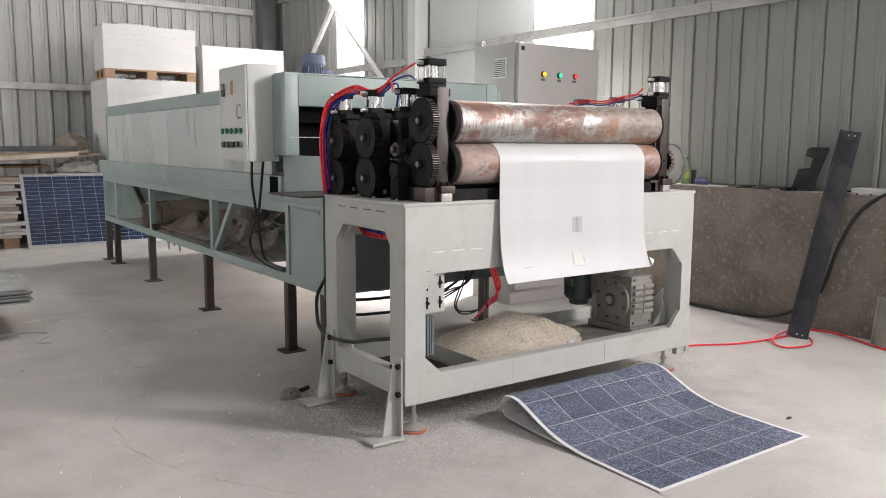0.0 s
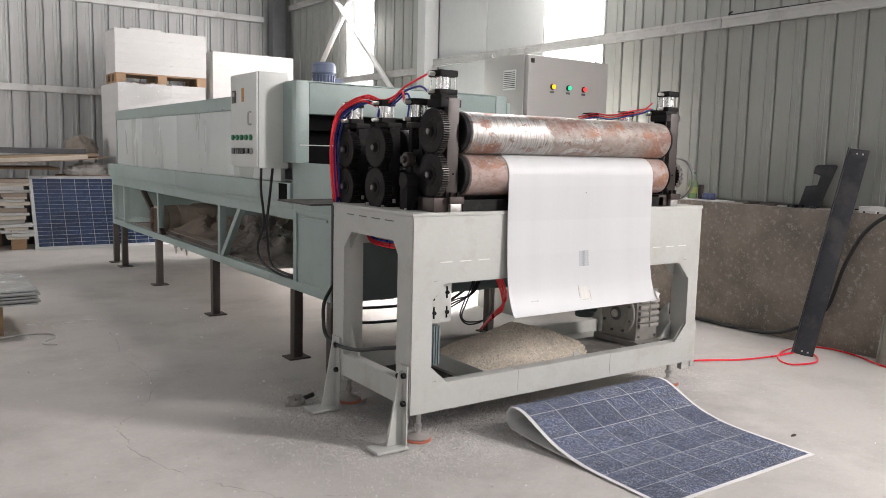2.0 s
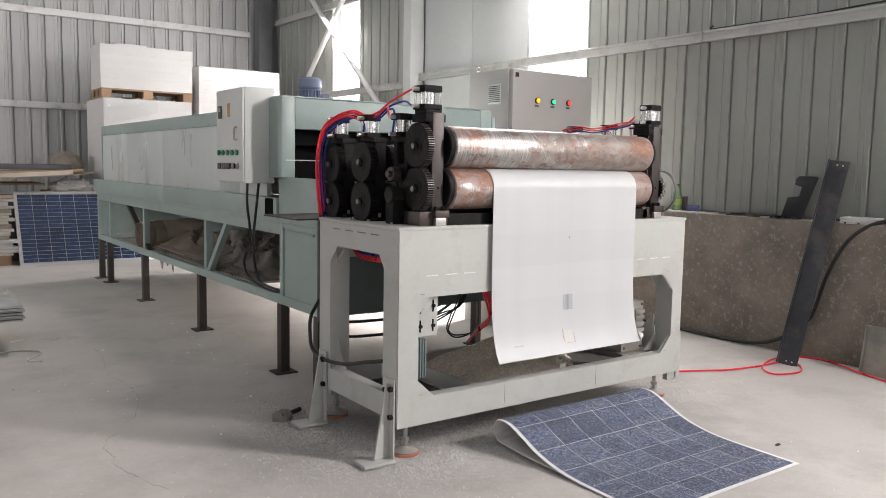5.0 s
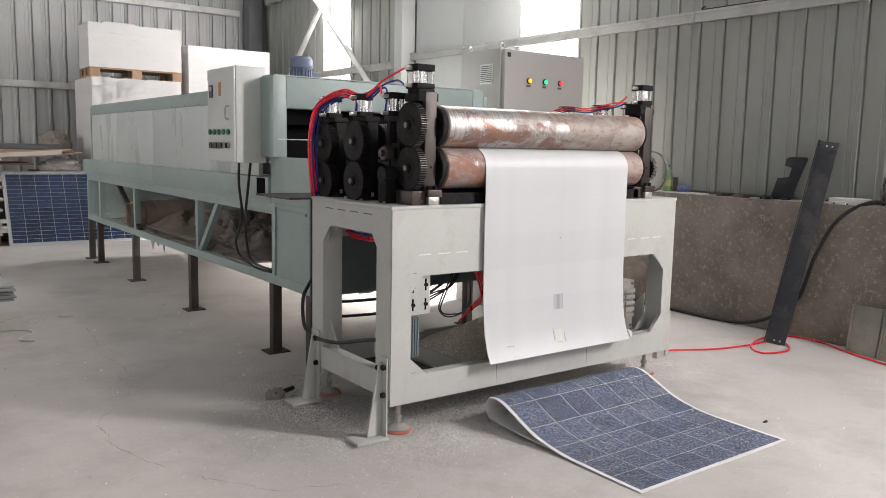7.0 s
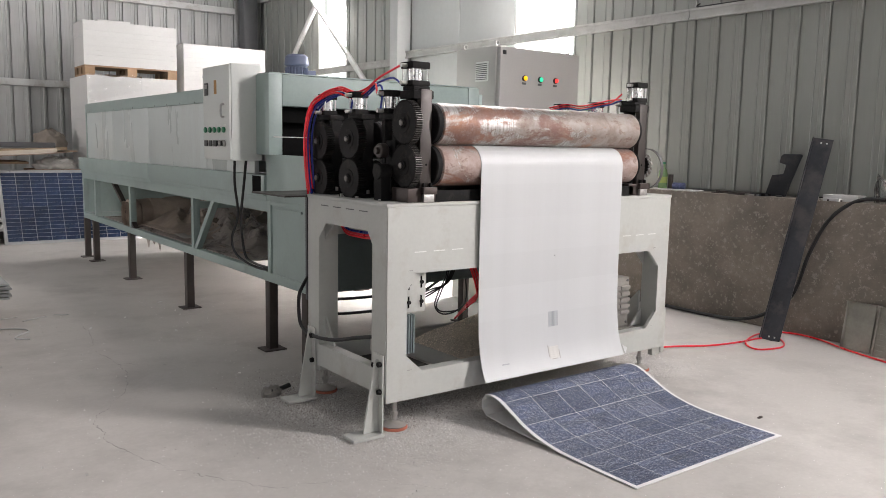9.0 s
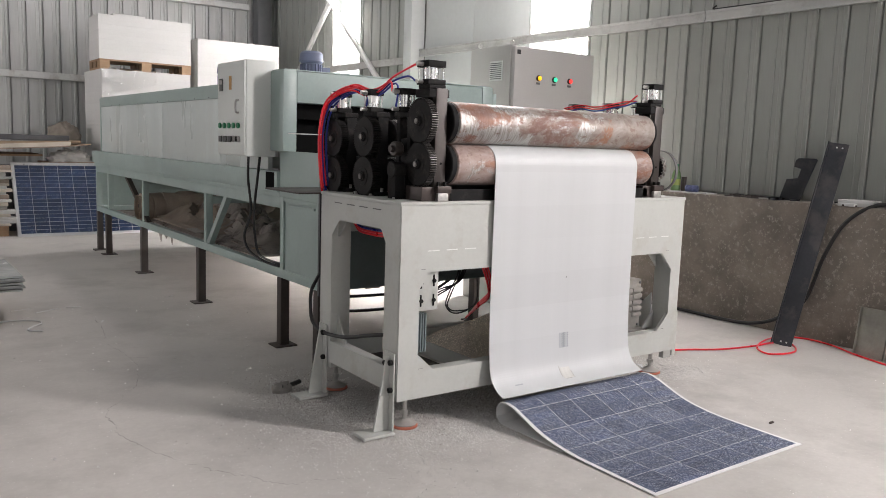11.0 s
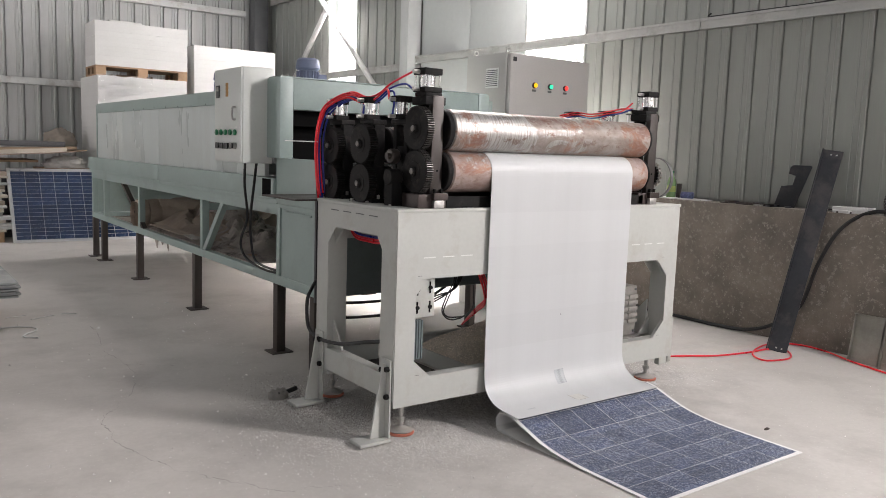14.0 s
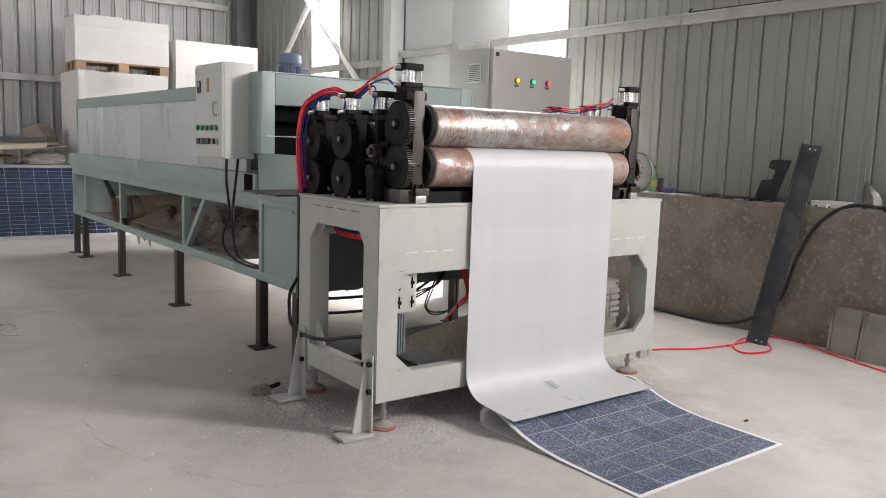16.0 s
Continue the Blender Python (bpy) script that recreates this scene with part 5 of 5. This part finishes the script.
def cloth(name, x0, x1, y0, y1, z0, amp, label, seed, mat=TARP):
    bm = bmesh.new()
    nx, ny = 36, 60
    g = []
    for i in range(nx):
        for j in range(ny):
            x, y = x0 + (x1 - x0) * i / (nx - 1), y0 + (y1 - y0) * j / (ny - 1)
            e = min(i, nx - 1 - i, 6) / 6 * min(j, ny - 1 - j, 6) / 6
            z = z0 + e * amp * (0.35 + abs(noise.fractal(Vector((x * 4, y * 1.8, seed)), 0.8, 2.1, 5)))
            g.append(bm.verts.new((x + 0.03 * noise.noise(Vector((x * 5, y * 5, seed + 2))), y + 0.05 * noise.noise(Vector((y * 4, x * 5, seed))), z)))
    for i in range(nx - 1):
        for j in range(ny - 1):
            bm.faces.new((g[i * ny + j], g[(i + 1) * ny + j], g[(i + 1) * ny + j + 1], g[i * ny + j + 1]))
    bmesh.ops.solidify(bm, geom=bm.faces[:], thickness=0.004)
    return solid(name, bm, mat, label, "tarp")


cloth("tarp", 0.24, 1.6, 2.15, 4.45, 0.486, 0.11, "dusty folded grey tarps on the lower shelf", 3.0)
cloth("tarp", 0.30, 1.5, 2.9, 4.4, 0.53, 0.17, "creased brown tarp heaped on other tarps", 11.0, BELT)
cloth("tarp", 0.34, 1.3, 2.3, 3.3, 0.52, 0.2, "crumpled grey tarp with deep folds", 17.0)
cloth("tarp", 0.5, 1.5, 3.3, 4.3, 0.57, 0.24, "crumpled dusty tarp piled by the roll", 23.0)
# the loose rest of the roll, lying across the shelf
bm = bmesh.new()
rings = []
for i in range(30):
    f = i / 29
    ring = []
    for k in range(28):
        a = 2 * math.pi * k / 28
        r = 0.118 - 0.012 * f + 0.028 * noise.fractal(Vector((f * 5, math.cos(a) * 1.6, math.sin(a) * 1.6)), 0.9, 2.1, 4)
        ring.append(bm.verts.new((0.40 + 1.05 * f, 4.63 - 0.5 * f + r * math.cos(a), 0.602 + 0.03 * f + r * math.sin(a))))
    rings.append(ring)
for p, q in zip(rings, rings[1:]):
    for k in range(28):
        bm.faces.new((p[k], p[(k + 1) % 28], q[(k + 1) % 28], q[k]))
bm.faces.new(rings[0][::-1]), bm.faces.new(rings[-1])
part("loose_wrap", bm, BELT, roll, "slack creased belt cloth")
for i in range(3):
    solid("tarp_rag", P([(4.26 - 0.13 * i, 0.475), (4.10 - 0.13 * i, 0.475), (4.12 - 0.11 * i, 0.40), (4.16 - 0.12 * i, 0.33 + 0.04 * (i % 2)), (4.22 - 0.13 * i, 0.40)], "x", 0.252 + 0.01 * i, 0.257 + 0.01 * i), TARP, "ragged tarp corner hanging from the shelf", "rag", "tarp rags")

# ---- by the plinth wall ----
sp = thing("steel_plate", "long blued steel channel leaning on the ledge", "steel plate", m=Matrix.Identity(4))
foot_a, top_a = Vector((3.075, 0.08, 0.0)), Vector((3.47, 0.03, 1.335))
ax = (top_a - foot_a).normalized()
sd = Vector((0.30, -0.95, 0.0)).normalized()
sd = (sd - ax * sd.dot(ax)).normalized()
nn = ax.cross(sd).normalized()
mt = Matrix(((sd.x, ax.x, nn.x, foot_a.x), (sd.y, ax.y, nn.y, foot_a.y), (sd.z, ax.z, nn.z, foot_a.z), (0, 0, 0, 1)))
Lp = (top_a - foot_a).length
part("face", B(-0.06, 0.06, 0.0, Lp, -0.004, 0.004, m=mt), PLATE, sp)
part("flange", B(-0.066, -0.0605, 0.0, Lp, -0.03, 0.004, m=mt), PLATE, sp)
for x in (-0.01, 0.025):
    for yy in (0.025, Lp - 0.03):
        part("hole", B(x - 0.005, x + 0.005, yy - 0.005, yy + 0.005, 0.0042, 0.0052, m=mt), SLOT, sp)
        part("hole", B(x - 0.005, x + 0.005, yy - 0.005, yy + 0.005, -0.0052, -0.0042, m=mt), SLOT, sp)
bm = bmesh.new()
prism(bm, [(0, 0), (0.15, 0), (0.195, 0.12), (0.26, 0.29), (0.25, 0.30), (0.13, 0.30), (0.11, 0.285), (0.10, 0.24), (0.15, 0.225), (0.13, 0.16), (0.05, 0.15)], "y", 0, 0.006)
solid("notched_plate", bm, PLATE, "dark notched steel plate leaning on the wall", "steel plate", m=pose(3.50, 0.45, ZL + 0.001, 4, 0, -85))
for i in range(2):
    bn = thing("sheet_metal_box", "bare sheet metal box leaning on the base wall", "metal box", "metal boxes", m=pose(3.285, -0.295, 0.0, 0, 10, 0) if i == 0 else pose(3.25, -0.50, 0.0, 3, 8, 6))
    part("face", B(-0.004, 0.0, -0.18, 0.0, 0.0, 0.305, bev=0.001), BINM, bn)
    for a in (-0.183, 0.0005):
        part("side", B(-0.03, 0.05, a, a + 0.0025, 0.0, 0.31), BINM, bn)
    part("rim", B(-0.03, 0.05, -0.18, 0.0, 0.3055, 0.309), BINM, bn)
    if i:
        for k in range(8):
            part("ridge", B(-0.012, -0.0045, -0.17, -0.01, 0.03 + 0.034 * k, 0.042 + 0.034 * k, bev=0.002), BINM, bn)
# clutter on the ledge
bt = thing("bottle", "green plastic bottle with a pale cap on the ledge", "bottle", m=pose(3.50, 1.35, ZL))
bm = bmesh.new()
prof = [(0.0, 0.032), (0.01, 0.036), (0.12, 0.036), (0.15, 0.03), (0.175, 0.014), (0.2, 0.013)]
rings = [[bm.verts.new((r * math.cos(2 * math.pi * k / 24), r * math.sin(2 * math.pi * k / 24), z)) for k in range(24)] for z, r in prof]
for a, b in zip(rings, rings[1:]):
    for k in range(24):
        bm.faces.new((a[k], a[(k + 1) % 24], b[(k + 1) % 24], b[k]))
bm.faces.new(rings[0][::-1]), bm.faces.new(rings[-1])
part("body", bm, M("green soft drink plastic", (0.2, 0.33, 0.15), 0.15), bt)
part("cap", C((0, 0, 0.2005), (0, 0, 0.218), 0.016, seg=18), BTN_G, bt)
part("wrapper", C((0, 0, 0.05), (0, 0, 0.1), 0.0368, seg=24), M("yellow green wrapper", (0.32, 0.4, 0.1), 0.4), bt)
solid("can", C((3.51, 1.14, ZL + 0.032), (3.47, 1.23, ZL + 0.032), 0.028, seg=24, bev=0.006), M("scuffed blue can", (0.12, 0.14, 0.26), 0.35, metal=0.4, var=0.5, scale=40), "blue drinks can lying on the ledge", "can")
solid("bar_offcut", B(3.5, 3.53, 1.27, 1.30, ZL, ZL + 0.12, bev=0.002), LEG, "short brown steel bar on the ledge", "offcut")
solid("tray_lid", B(3.42, 3.56, 1.0, 1.5, ZL, ZL + 0.008), FOAM, "thin white plate on the ledge", "plate")
random.seed(5)
for i in range(26):
    y = 1.0 - 1.75 * random.random()
    s = random.uniform(0.02, 0.07)
    solid("ledge_scrap", B(-s, s, -s * 0.8, s * 0.8, 0, random.uniform(0.006, 0.022), bev=0.002), random.choice((BLACK, PLATE, DUSTY, LEG, FOAM)), "small scrap metal or rubbish on the ledge", "scrap", "ledge scraps",
          m=pose(random.uniform(3.44, 3.56), y, ZL, 0, 0, random.uniform(0, 180)))
ft2 = thing("foam_tray", "chipped white foam tray on the ledge", "tray", m=pose(3.42, -0.02, ZL, 0, 0, 4))
part("base", B(0, 0.14, -0.22, 0, 0, 0.012), FOAM, ft2)
for a in ((0, 0.014, -0.22, 0), (0.126, 0.14, -0.22, 0), (0.0145, 0.1255, -0.22, -0.206), (0.0145, 0.1255, -0.014, 0)):
    part("rim", B(a[0], a[1], a[2], a[3], 0.0125, 0.04, bev=0.003), FOAM, ft2)
bm = bmesh.new()
tip = bm.verts.new((3.47, -0.34, ZL + 0.19))
base = [bm.verts.new((3.5 + 0.06 * math.cos(k * math.pi / 6) * (1 + 0.2 * math.sin(3 * k)), -0.39 + 0.07 * math.sin(k * math.pi / 6), ZL + 0.001)) for k in range(12)]
mid = [bm.verts.new((3.49 + 0.045 * math.cos(k * math.pi / 6), -0.375 + 0.055 * math.sin(k * math.pi / 6) * (1 + 0.25 * math.cos(5 * k)), ZL + 0.09)) for k in range(12)]
for k in range(12):
    bm.faces.new((base[k], base[(k + 1) % 12], mid[(k + 1) % 12], mid[k])), bm.faces.new((mid[k], mid[(k + 1) % 12], tip))
solid("plastic_bag", bm, FILM, "crumpled clear plastic bag on the ledge", "bag")
solid("thick_cable", T([(3.5, -1.2, ZL + 0.02), (3.47, -0.5, ZL + 0.022), (3.43, -0.27, ZL + 0.018), (3.39, -0.10, 0.82), (3.385, 0.02, 0.58), (3.38, 0.12, 0.27), (3.37, 0.30, 0.11), (3.36, 0.5, 0.035), (3.36, 0.75, 0.018), (3.37, 1.1, 0.018), (3.38, 2.0, 0.018)], 0.013), CABLE, "thick black cable hanging from the ledge to the floor", "cable")
solid("floor_hose", T([(1.75, 0.62, 0.02), (2.0, 0.45, 0.008), (2.36, 0.31, 0.008), (2.58, 0.20, 0.008), (2.85, 0.145, 0.008), (3.07, 0.13, 0.008), (3.12, 0.03, 0.008), (2.95, -0.08, 0.008), (2.76, -0.03, 0.008), (2.81, 0.09, 0.014), (3.02, 0.17, 0.02), (3.25, 0.2, 0.008), (3.37, 0.1, 0.008), (3.36, -0.1, 0.008), (3.22, -0.4, 0.008), (3.05, -1.0, 0.008), (2.9, -2.0, 0.008)], 0.006), RED, "red air hose lying in a loop on the floor", "hose")
# cables on the floor below the oven
fc = thing("floor_cables", "loose black cables coiled on the floor", "cable")
for i in range(3):
    part("cable", T([(0.66, 1.03, 0.34 - 0.02 * i), (0.80, 1.0, 0.325 + 0.016 * i), (0.95, 1.0, 0.37 + 0.014 * i), (1.06 + 0.01 * i, 1.0, 0.43), (1.12 + 0.01 * i, 1.0, 0.56), (1.14, 1.0, 0.8)], 0.0045), CABLE, fc)
for i in range(2):
    part("cable", T([(1.1, 1.01, 0.8), (1.09 - 0.012 * i, 1.01, 0.5), (1.03 - 0.02 * i, 1.0, 0.38), (0.995 - 0.012 * i, 1.0, 0.30), (1.02, 1.0, 0.262 - 0.012 * i), (1.09, 1.01, 0.248 - 0.014 * i), (1.19, 1.03, 0.25), (1.3, 1.1, 0.3), (1.36, 1.2, 0.5), (1.36, 1.25, 0.8)], 0.0045), CABLE, fc)
for i in range(2):
    part("cable", T([(0.3, 1.3, 0.36 - 0.08 * i), (0.6, 1.35, 0.32 - 0.09 * i), (0.95, 1.3, 0.34 - 0.08 * i), (1.3, 1.25, 0.45)], 0.009), CABLE, fc)
# white strips and a wire on the floor
for i, (x, y, a, l) in enumerate(((-0.95, 3.35, 20, 0.14), (-0.8, 3.25, 30, 0.18), (-0.62, 3.3, 160, 0.1), (-1.2, 3.15, 5, 0.12), (-0.55, 2.75, 70, 0.05), (0.1, 3.4, 30, 0.04), (-0.1, 2.4, 80, 0.04))):
    solid("white_strip", B(-l / 2, l / 2, -0.006, 0.006, 0, 0.004), FOAM, "thin white plastic strip on the floor", "strip", "floor strips", m=pose(x, y, 0.0, 0, 0, a))
solid("bent_wire", T([(-1.25, 2.95, 0.006), (-1.05, 3.0, 0.006), (-0.93, 2.95, 0.006), (-0.9, 2.85, 0.006), (-0.98, 2.75, 0.006), (-1.0, 2.68, 0.006), (-0.93, 2.62, 0.006)], 0.005), FOAM, "bent white wire on the floor", "wire")
solid("metal_scrap", lump(-0.16, 0.80, 0.0, 0.05, 0.035, 0.045, 0.3, 3.0, n=10), GBOX, "small grey metal scrap on the floor", "scrap")
solid("cable_shoe", T([(-0.17, 0.78, 0.03), (-0.12, 0.8, 0.025), (-0.05, 0.82, 0.03)], 0.012), CABLE, "short black cable end beside the scrap", "cable")
solid("pebble", lump(1.60, -0.76, 0.0, 0.016, 0.007, 0.008, 0.5, 3.0, n=8), LEG, "small dark lump on the floor", "pebble")

# loose grains under and round the press
random.seed(11)
verts, faces = [], []


def grain(x, y, z, s):
    k = len(verts)
    a = random.uniform(0, 6.28)
    for d, h in ((0, 0), (2.1, 0), (4.2, 0)):
        verts.append((x + s * math.cos(a + d), y + s * math.sin(a + d), z))
    verts.append((x, y, z + s * random.uniform(0.8, 1.6)))
    faces.extend(((k, k + 1, k + 3), (k + 1, k + 2, k + 3), (k + 2, k, k + 3), (k + 2, k + 1, k)))


for i in range(21000):
    q = random.random()
    if q < 0.5:
        x, y = random.gauss(0.42, 0.4), random.gauss(0.2, 0.22)
    elif q < 0.84:
        x, y = random.gauss(-0.05, 0.2), random.gauss(0.3, 0.36)
    elif q < 0.93:
        x, y = random.gauss(1.85, 0.16), random.gauss(0.12, 0.12)
    else:
        x, y = random.uniform(-2.0, 3.2), random.uniform(-1.8, 3.5)
    grain(x, y, 0.0, random.uniform(0.001, 0.0028) if random.random() < 0.9 else random.uniform(0.003, 0.005))
for i in range(9000):
    q = random.random()
    x, y = (random.gauss(0.34, 0.2), random.gauss(-0.13, 0.1)) if q < 0.6 else (random.gauss(-0.02, 0.12), random.gauss(0.25, 0.3)) if q < 0.85 else (random.gauss(1.85, 0.15), random.gauss(0.06, 0.07))
    grain(x, y, 0.0, random.uniform(0.001, 0.0032))
for i in range(90):
    grain(random.uniform(-1.7, 0.3), random.uniform(-0.4, 3.4), 0.0, random.uniform(0.004, 0.008))
spill = len(faces)
for i in range(19000):
    q = random.random()
    if q < 0.62:
        x, y = random.gauss(0.4, 0.3), random.gauss(0.32, 0.16)
    elif q < 0.85:
        x, y = random.gauss(-0.06, 0.12), random.gauss(0.62, 0.2)
    else:
        x, y = random.gauss(1.78, 0.16), random.gauss(0.12, 0.12)
    grain(x, y, 0.0, random.uniform(0.0012, 0.003))
me = bpy.data.meshes.new("loose_grains")
me.from_pydata(verts, [], faces)
me.materials.append(GRAIN)
me.materials.append(GRIT)
for pl in me.polygons:
    pl.material_index = 1 if pl.index >= spill and (pl.index // 4) % 4 and pl.center.x < 1.3 else 0
tagged(new("loose_grains", me), "loose white glass grains scattered on the floor", "grains", kind="stuff")
verts, faces = [], []
for i in range(13000):
    a, r = random.uniform(0, 6.28), math.sqrt(random.random())
    x, y = 0.87 + 0.55 * r * math.cos(a), 0.375 + 0.30 * r * math.sin(a)
    hit, p, nrm, _ = heap.ray_cast((x, y, 1.0), (0, 0, -1))
    if hit:
        grain(p.x, p.y, p.z - 0.001, random.uniform(0.002, 0.005))
me = bpy.data.meshes.new("heap_grains")
me.from_pydata(verts, [], faces)
me.materials.append(GRAN)
tagged(new("heap_grains", me), "tan glass granules lying on the heap", "granules", kind="stuff")

# ---- the stripped sheet on the floor: narrow strips that bend together ----
MX0, MX1, MDS, MN = 0.485, 1.455, 0.039, 36
mat_thing = thing("cell_mat", "stripped mat of crushed blue solar cells with a white edge", "solar cell mat")
bm = B(MX0, MX1, -0.0008, MDS + 0.0008, -0.0035, 0.0)
# paler copy of the white film: the light on the mat's edge is in its tone
EDGE_W = M("white mat film, edge light in the tone", (0.78, 0.78, 0.77), 0.5, var=0.05, scale=20)
strip_me = mesh_of("strip", bm, EDGE_W)
cell_rows = {}
MAT = []
for i in range(MN):
    st = part("strip", strip_me, EDGE_W, mat_thing)
    MAT.append(st)
    if i > 28:
        continue
    k = 9 if i == 0 else i % 4
    pw = (MX1 - MX0 - 0.034) / 6
    if k not in cell_rows:
        bm = bmesh.new()
        for q in range(3):
            box(bm, (0.0014 if q == 0 else 0.0004) + q * pw / 3, (q + 1) * pw / 3 - (0.0014 if q == 2 else 0.0004), 0.016 if k == 9 else 0.0018 if k == 0 else -0.0006, MDS - 0.0008 if k == 3 else MDS + 0.0006, 0.0002, 0.0006)
        cell_rows[k] = []
        for m in (MATCELL, MATCELL_G, MATCELL_W):
            cell_rows[k].append(mesh_of("cell", bm.copy(), m))
        bm.free()
    for c in range(6):
        q = noise.noise(Vector((c * 0.9 + 3.1, (i // 4) * 0.8 + 0.4, 2.7))) + 0.25 * noise.noise(Vector((c * 3.3, i * 1.7, 8.1)))
        part("cell", cell_rows[k][1 if q > 0.14 else 2 if q < -0.16 else 0], MATCELL, st, m=pose(MX0 + 0.017 + c * pw, 0, 0))

# ---- the sheet that the rollers let out ----
SX0, SX1, SDS, SN = 0.477, 1.41, 0.011, 156
sheet = thing("backsheet", "white plastic backsheet fed out by the rollers", "plastic sheet")
# strips take their tone by cell row, which paints the imprint's shading
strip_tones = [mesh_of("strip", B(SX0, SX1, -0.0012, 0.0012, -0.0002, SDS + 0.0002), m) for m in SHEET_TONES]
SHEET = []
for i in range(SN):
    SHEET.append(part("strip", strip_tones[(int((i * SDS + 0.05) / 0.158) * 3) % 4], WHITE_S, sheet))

# label, torn patch and a mark on the sheet, piece by piece on its strips
for i in range(SN):
    u0 = i * SDS
    for name, xa, xb, ua, ub, mt_ in (("label_piece", 0.912, 0.974, 0.206, 0.28, STICK), ("torn_patch", 0.90, 0.965, 0.05, 0.11, TORN), ("print_mark", 0.595, 0.64, 0.062, 0.068, STICK), ("print_mark", 0.945, 0.95, 0.55, 0.556, INK),
                                      ("torn_edge", 0.896, 0.899, 0.06, 0.118, GREY_B), ("torn_edge", 0.966, 0.969, 0.045, 0.09, GREY_B), ("torn_edge", 0.912, 0.95, 0.047, 0.05, GREY_B)):
        a, b = max(ua, u0), min(ub, u0 + SDS)
        if b - a > 0.001:
            part(name, B(xa, xb, -0.0019, -0.0013, a - u0, b - u0), mt_, SHEET[i])
# folded corner at the lower right
part("bent_corner", P([(SX1, 0.0), (SX1 + 0.03, 0.03), (SX1, 0.05)], "y", -0.012, -0.010), WHITE_S, SHEET[0])


def lerp(keys, t):
    for (a, u), (b, v) in zip(keys, keys[1:]):
        if t <= b:
            return u + (v - u) * max(0.0, (t - a) / (b - a))
    return keys[-1][1]


SPEED, OUT0, RS = 0.0502, 0.672, 0.0905


def hang(t, extra):
    """The sheet's line from the nip to its lower edge: places by their distance from the lower edge."""
    out = OUT0 + SPEED * t
    arc = RS * math.pi / 2
    n = 240
    ds = (out - arc) / n
    y, z = Y4 - RS, ZB4
    pts = [(out - arc, y, z)]
    for i in range(n):
        u = out - arc - (i + 0.5) * ds
        curl = 0.62 * math.exp(-u / 0.115)
        k = max(0.0, min(1.0, (extra - u) / 0.24))
        phi = curl + (1.5 - curl) * k * k * (3 - 2 * k)
        y, z = y - ds * math.sin(phi), z - ds * math.cos(phi)
        pts.append((u - ds / 2, y, z))
    return pts


def sheet_line(t):
    low = lerp([(0, 0.05), (10.4, 0.135), (11.5, 0.118), (13, 0.105), (16, 0.088)], t)
    pts = hang(t, 0.0)
    if pts[-1][2] < low:
        a, b = 0.0, 0.7
        for _ in range(24):
            c = (a + b) / 2
            pts = hang(t, c)
            a, b = (c, b) if pts[-1][2] < low else (a, c)
    return pts


def sheet_at(pts, out, u):
    arc = RS * math.pi / 2
    s = out - u
    if s < 0:
        y = Y4 - s
        return y, 1.2455 - 0.071 * min(1.0, -s / 0.30)
    if s < arc:
        a = s / RS
        return Y4 - RS * math.sin(a), ZB4 + RS * math.cos(a)
    f = (pts[0][0] - u) / (pts[0][0] - pts[-1][0]) * (len(pts) - 1)
    k = max(0, min(len(pts) - 2, int(f)))
    f -= k
    return pts[k][1] + (pts[k + 1][1] - pts[k][1]) * f, pts[k][2] + (pts[k + 1][2] - pts[k][2]) * f


BEND0 = [(0, 0.0), (0.35, 0.02), (0.55, 0.22), (0.66, 0.42), (0.78, 0.42), (0.84, 0.1), (0.87, 0.0), (0.95, -1.57), (1.03, -3.05), (1.3, -3.13)]
BEND1 = [(0, 0.0), (0.35, 0.01), (0.55, 0.13), (0.67, 0.31), (0.79, 0.33), (0.84, 0.1), (0.87, 0.0), (0.95, -1.57), (1.03, -3.02), (1.3, -3.12)]


def motions():
    times = [0.5 * i for i in range(33)]
    rows = [[] for _ in SHEET]
    mrows = [[] for _ in MAT]
    for t in times:
        pts, out = sheet_line(t), OUT0 + SPEED * t
        for i in range(SN):
            (ya, za), (yb, zb) = sheet_at(pts, out, i * SDS), sheet_at(pts, out, (i + 1) * SDS)
            rows[i].append((t, pose(0, ya, za, math.degrees(math.atan2(-(yb - ya), zb - za)))))
        w = lerp([(0, 0), (9.6, 0), (11.4, 1), (16, 1)], t)
        y, z = lerp([(0, -0.945), (9.5, -0.955), (11.4, -1.003), (16, -1.03)], t), 0.006
        for i in range(MN):
            th = lerp(BEND0, (i + 0.5) * MDS) * (1 - w) + lerp(BEND1, (i + 0.5) * MDS) * w
            mrows[i].append((t, pose(0, y, z, math.degrees(th))))
            y, z = y + MDS * math.cos(th), max(0.004, z + MDS * math.sin(th))
    for ob, r in list(zip(SHEET, rows)) + list(zip(MAT, mrows)):
        walk(ob, r)
    for ob, yy, zz, sign in ROLLS:
        walk(ob, [(float(t), pose(0, yy, zz, sign * 31.8 * t)) for t in range(17)])


motions()
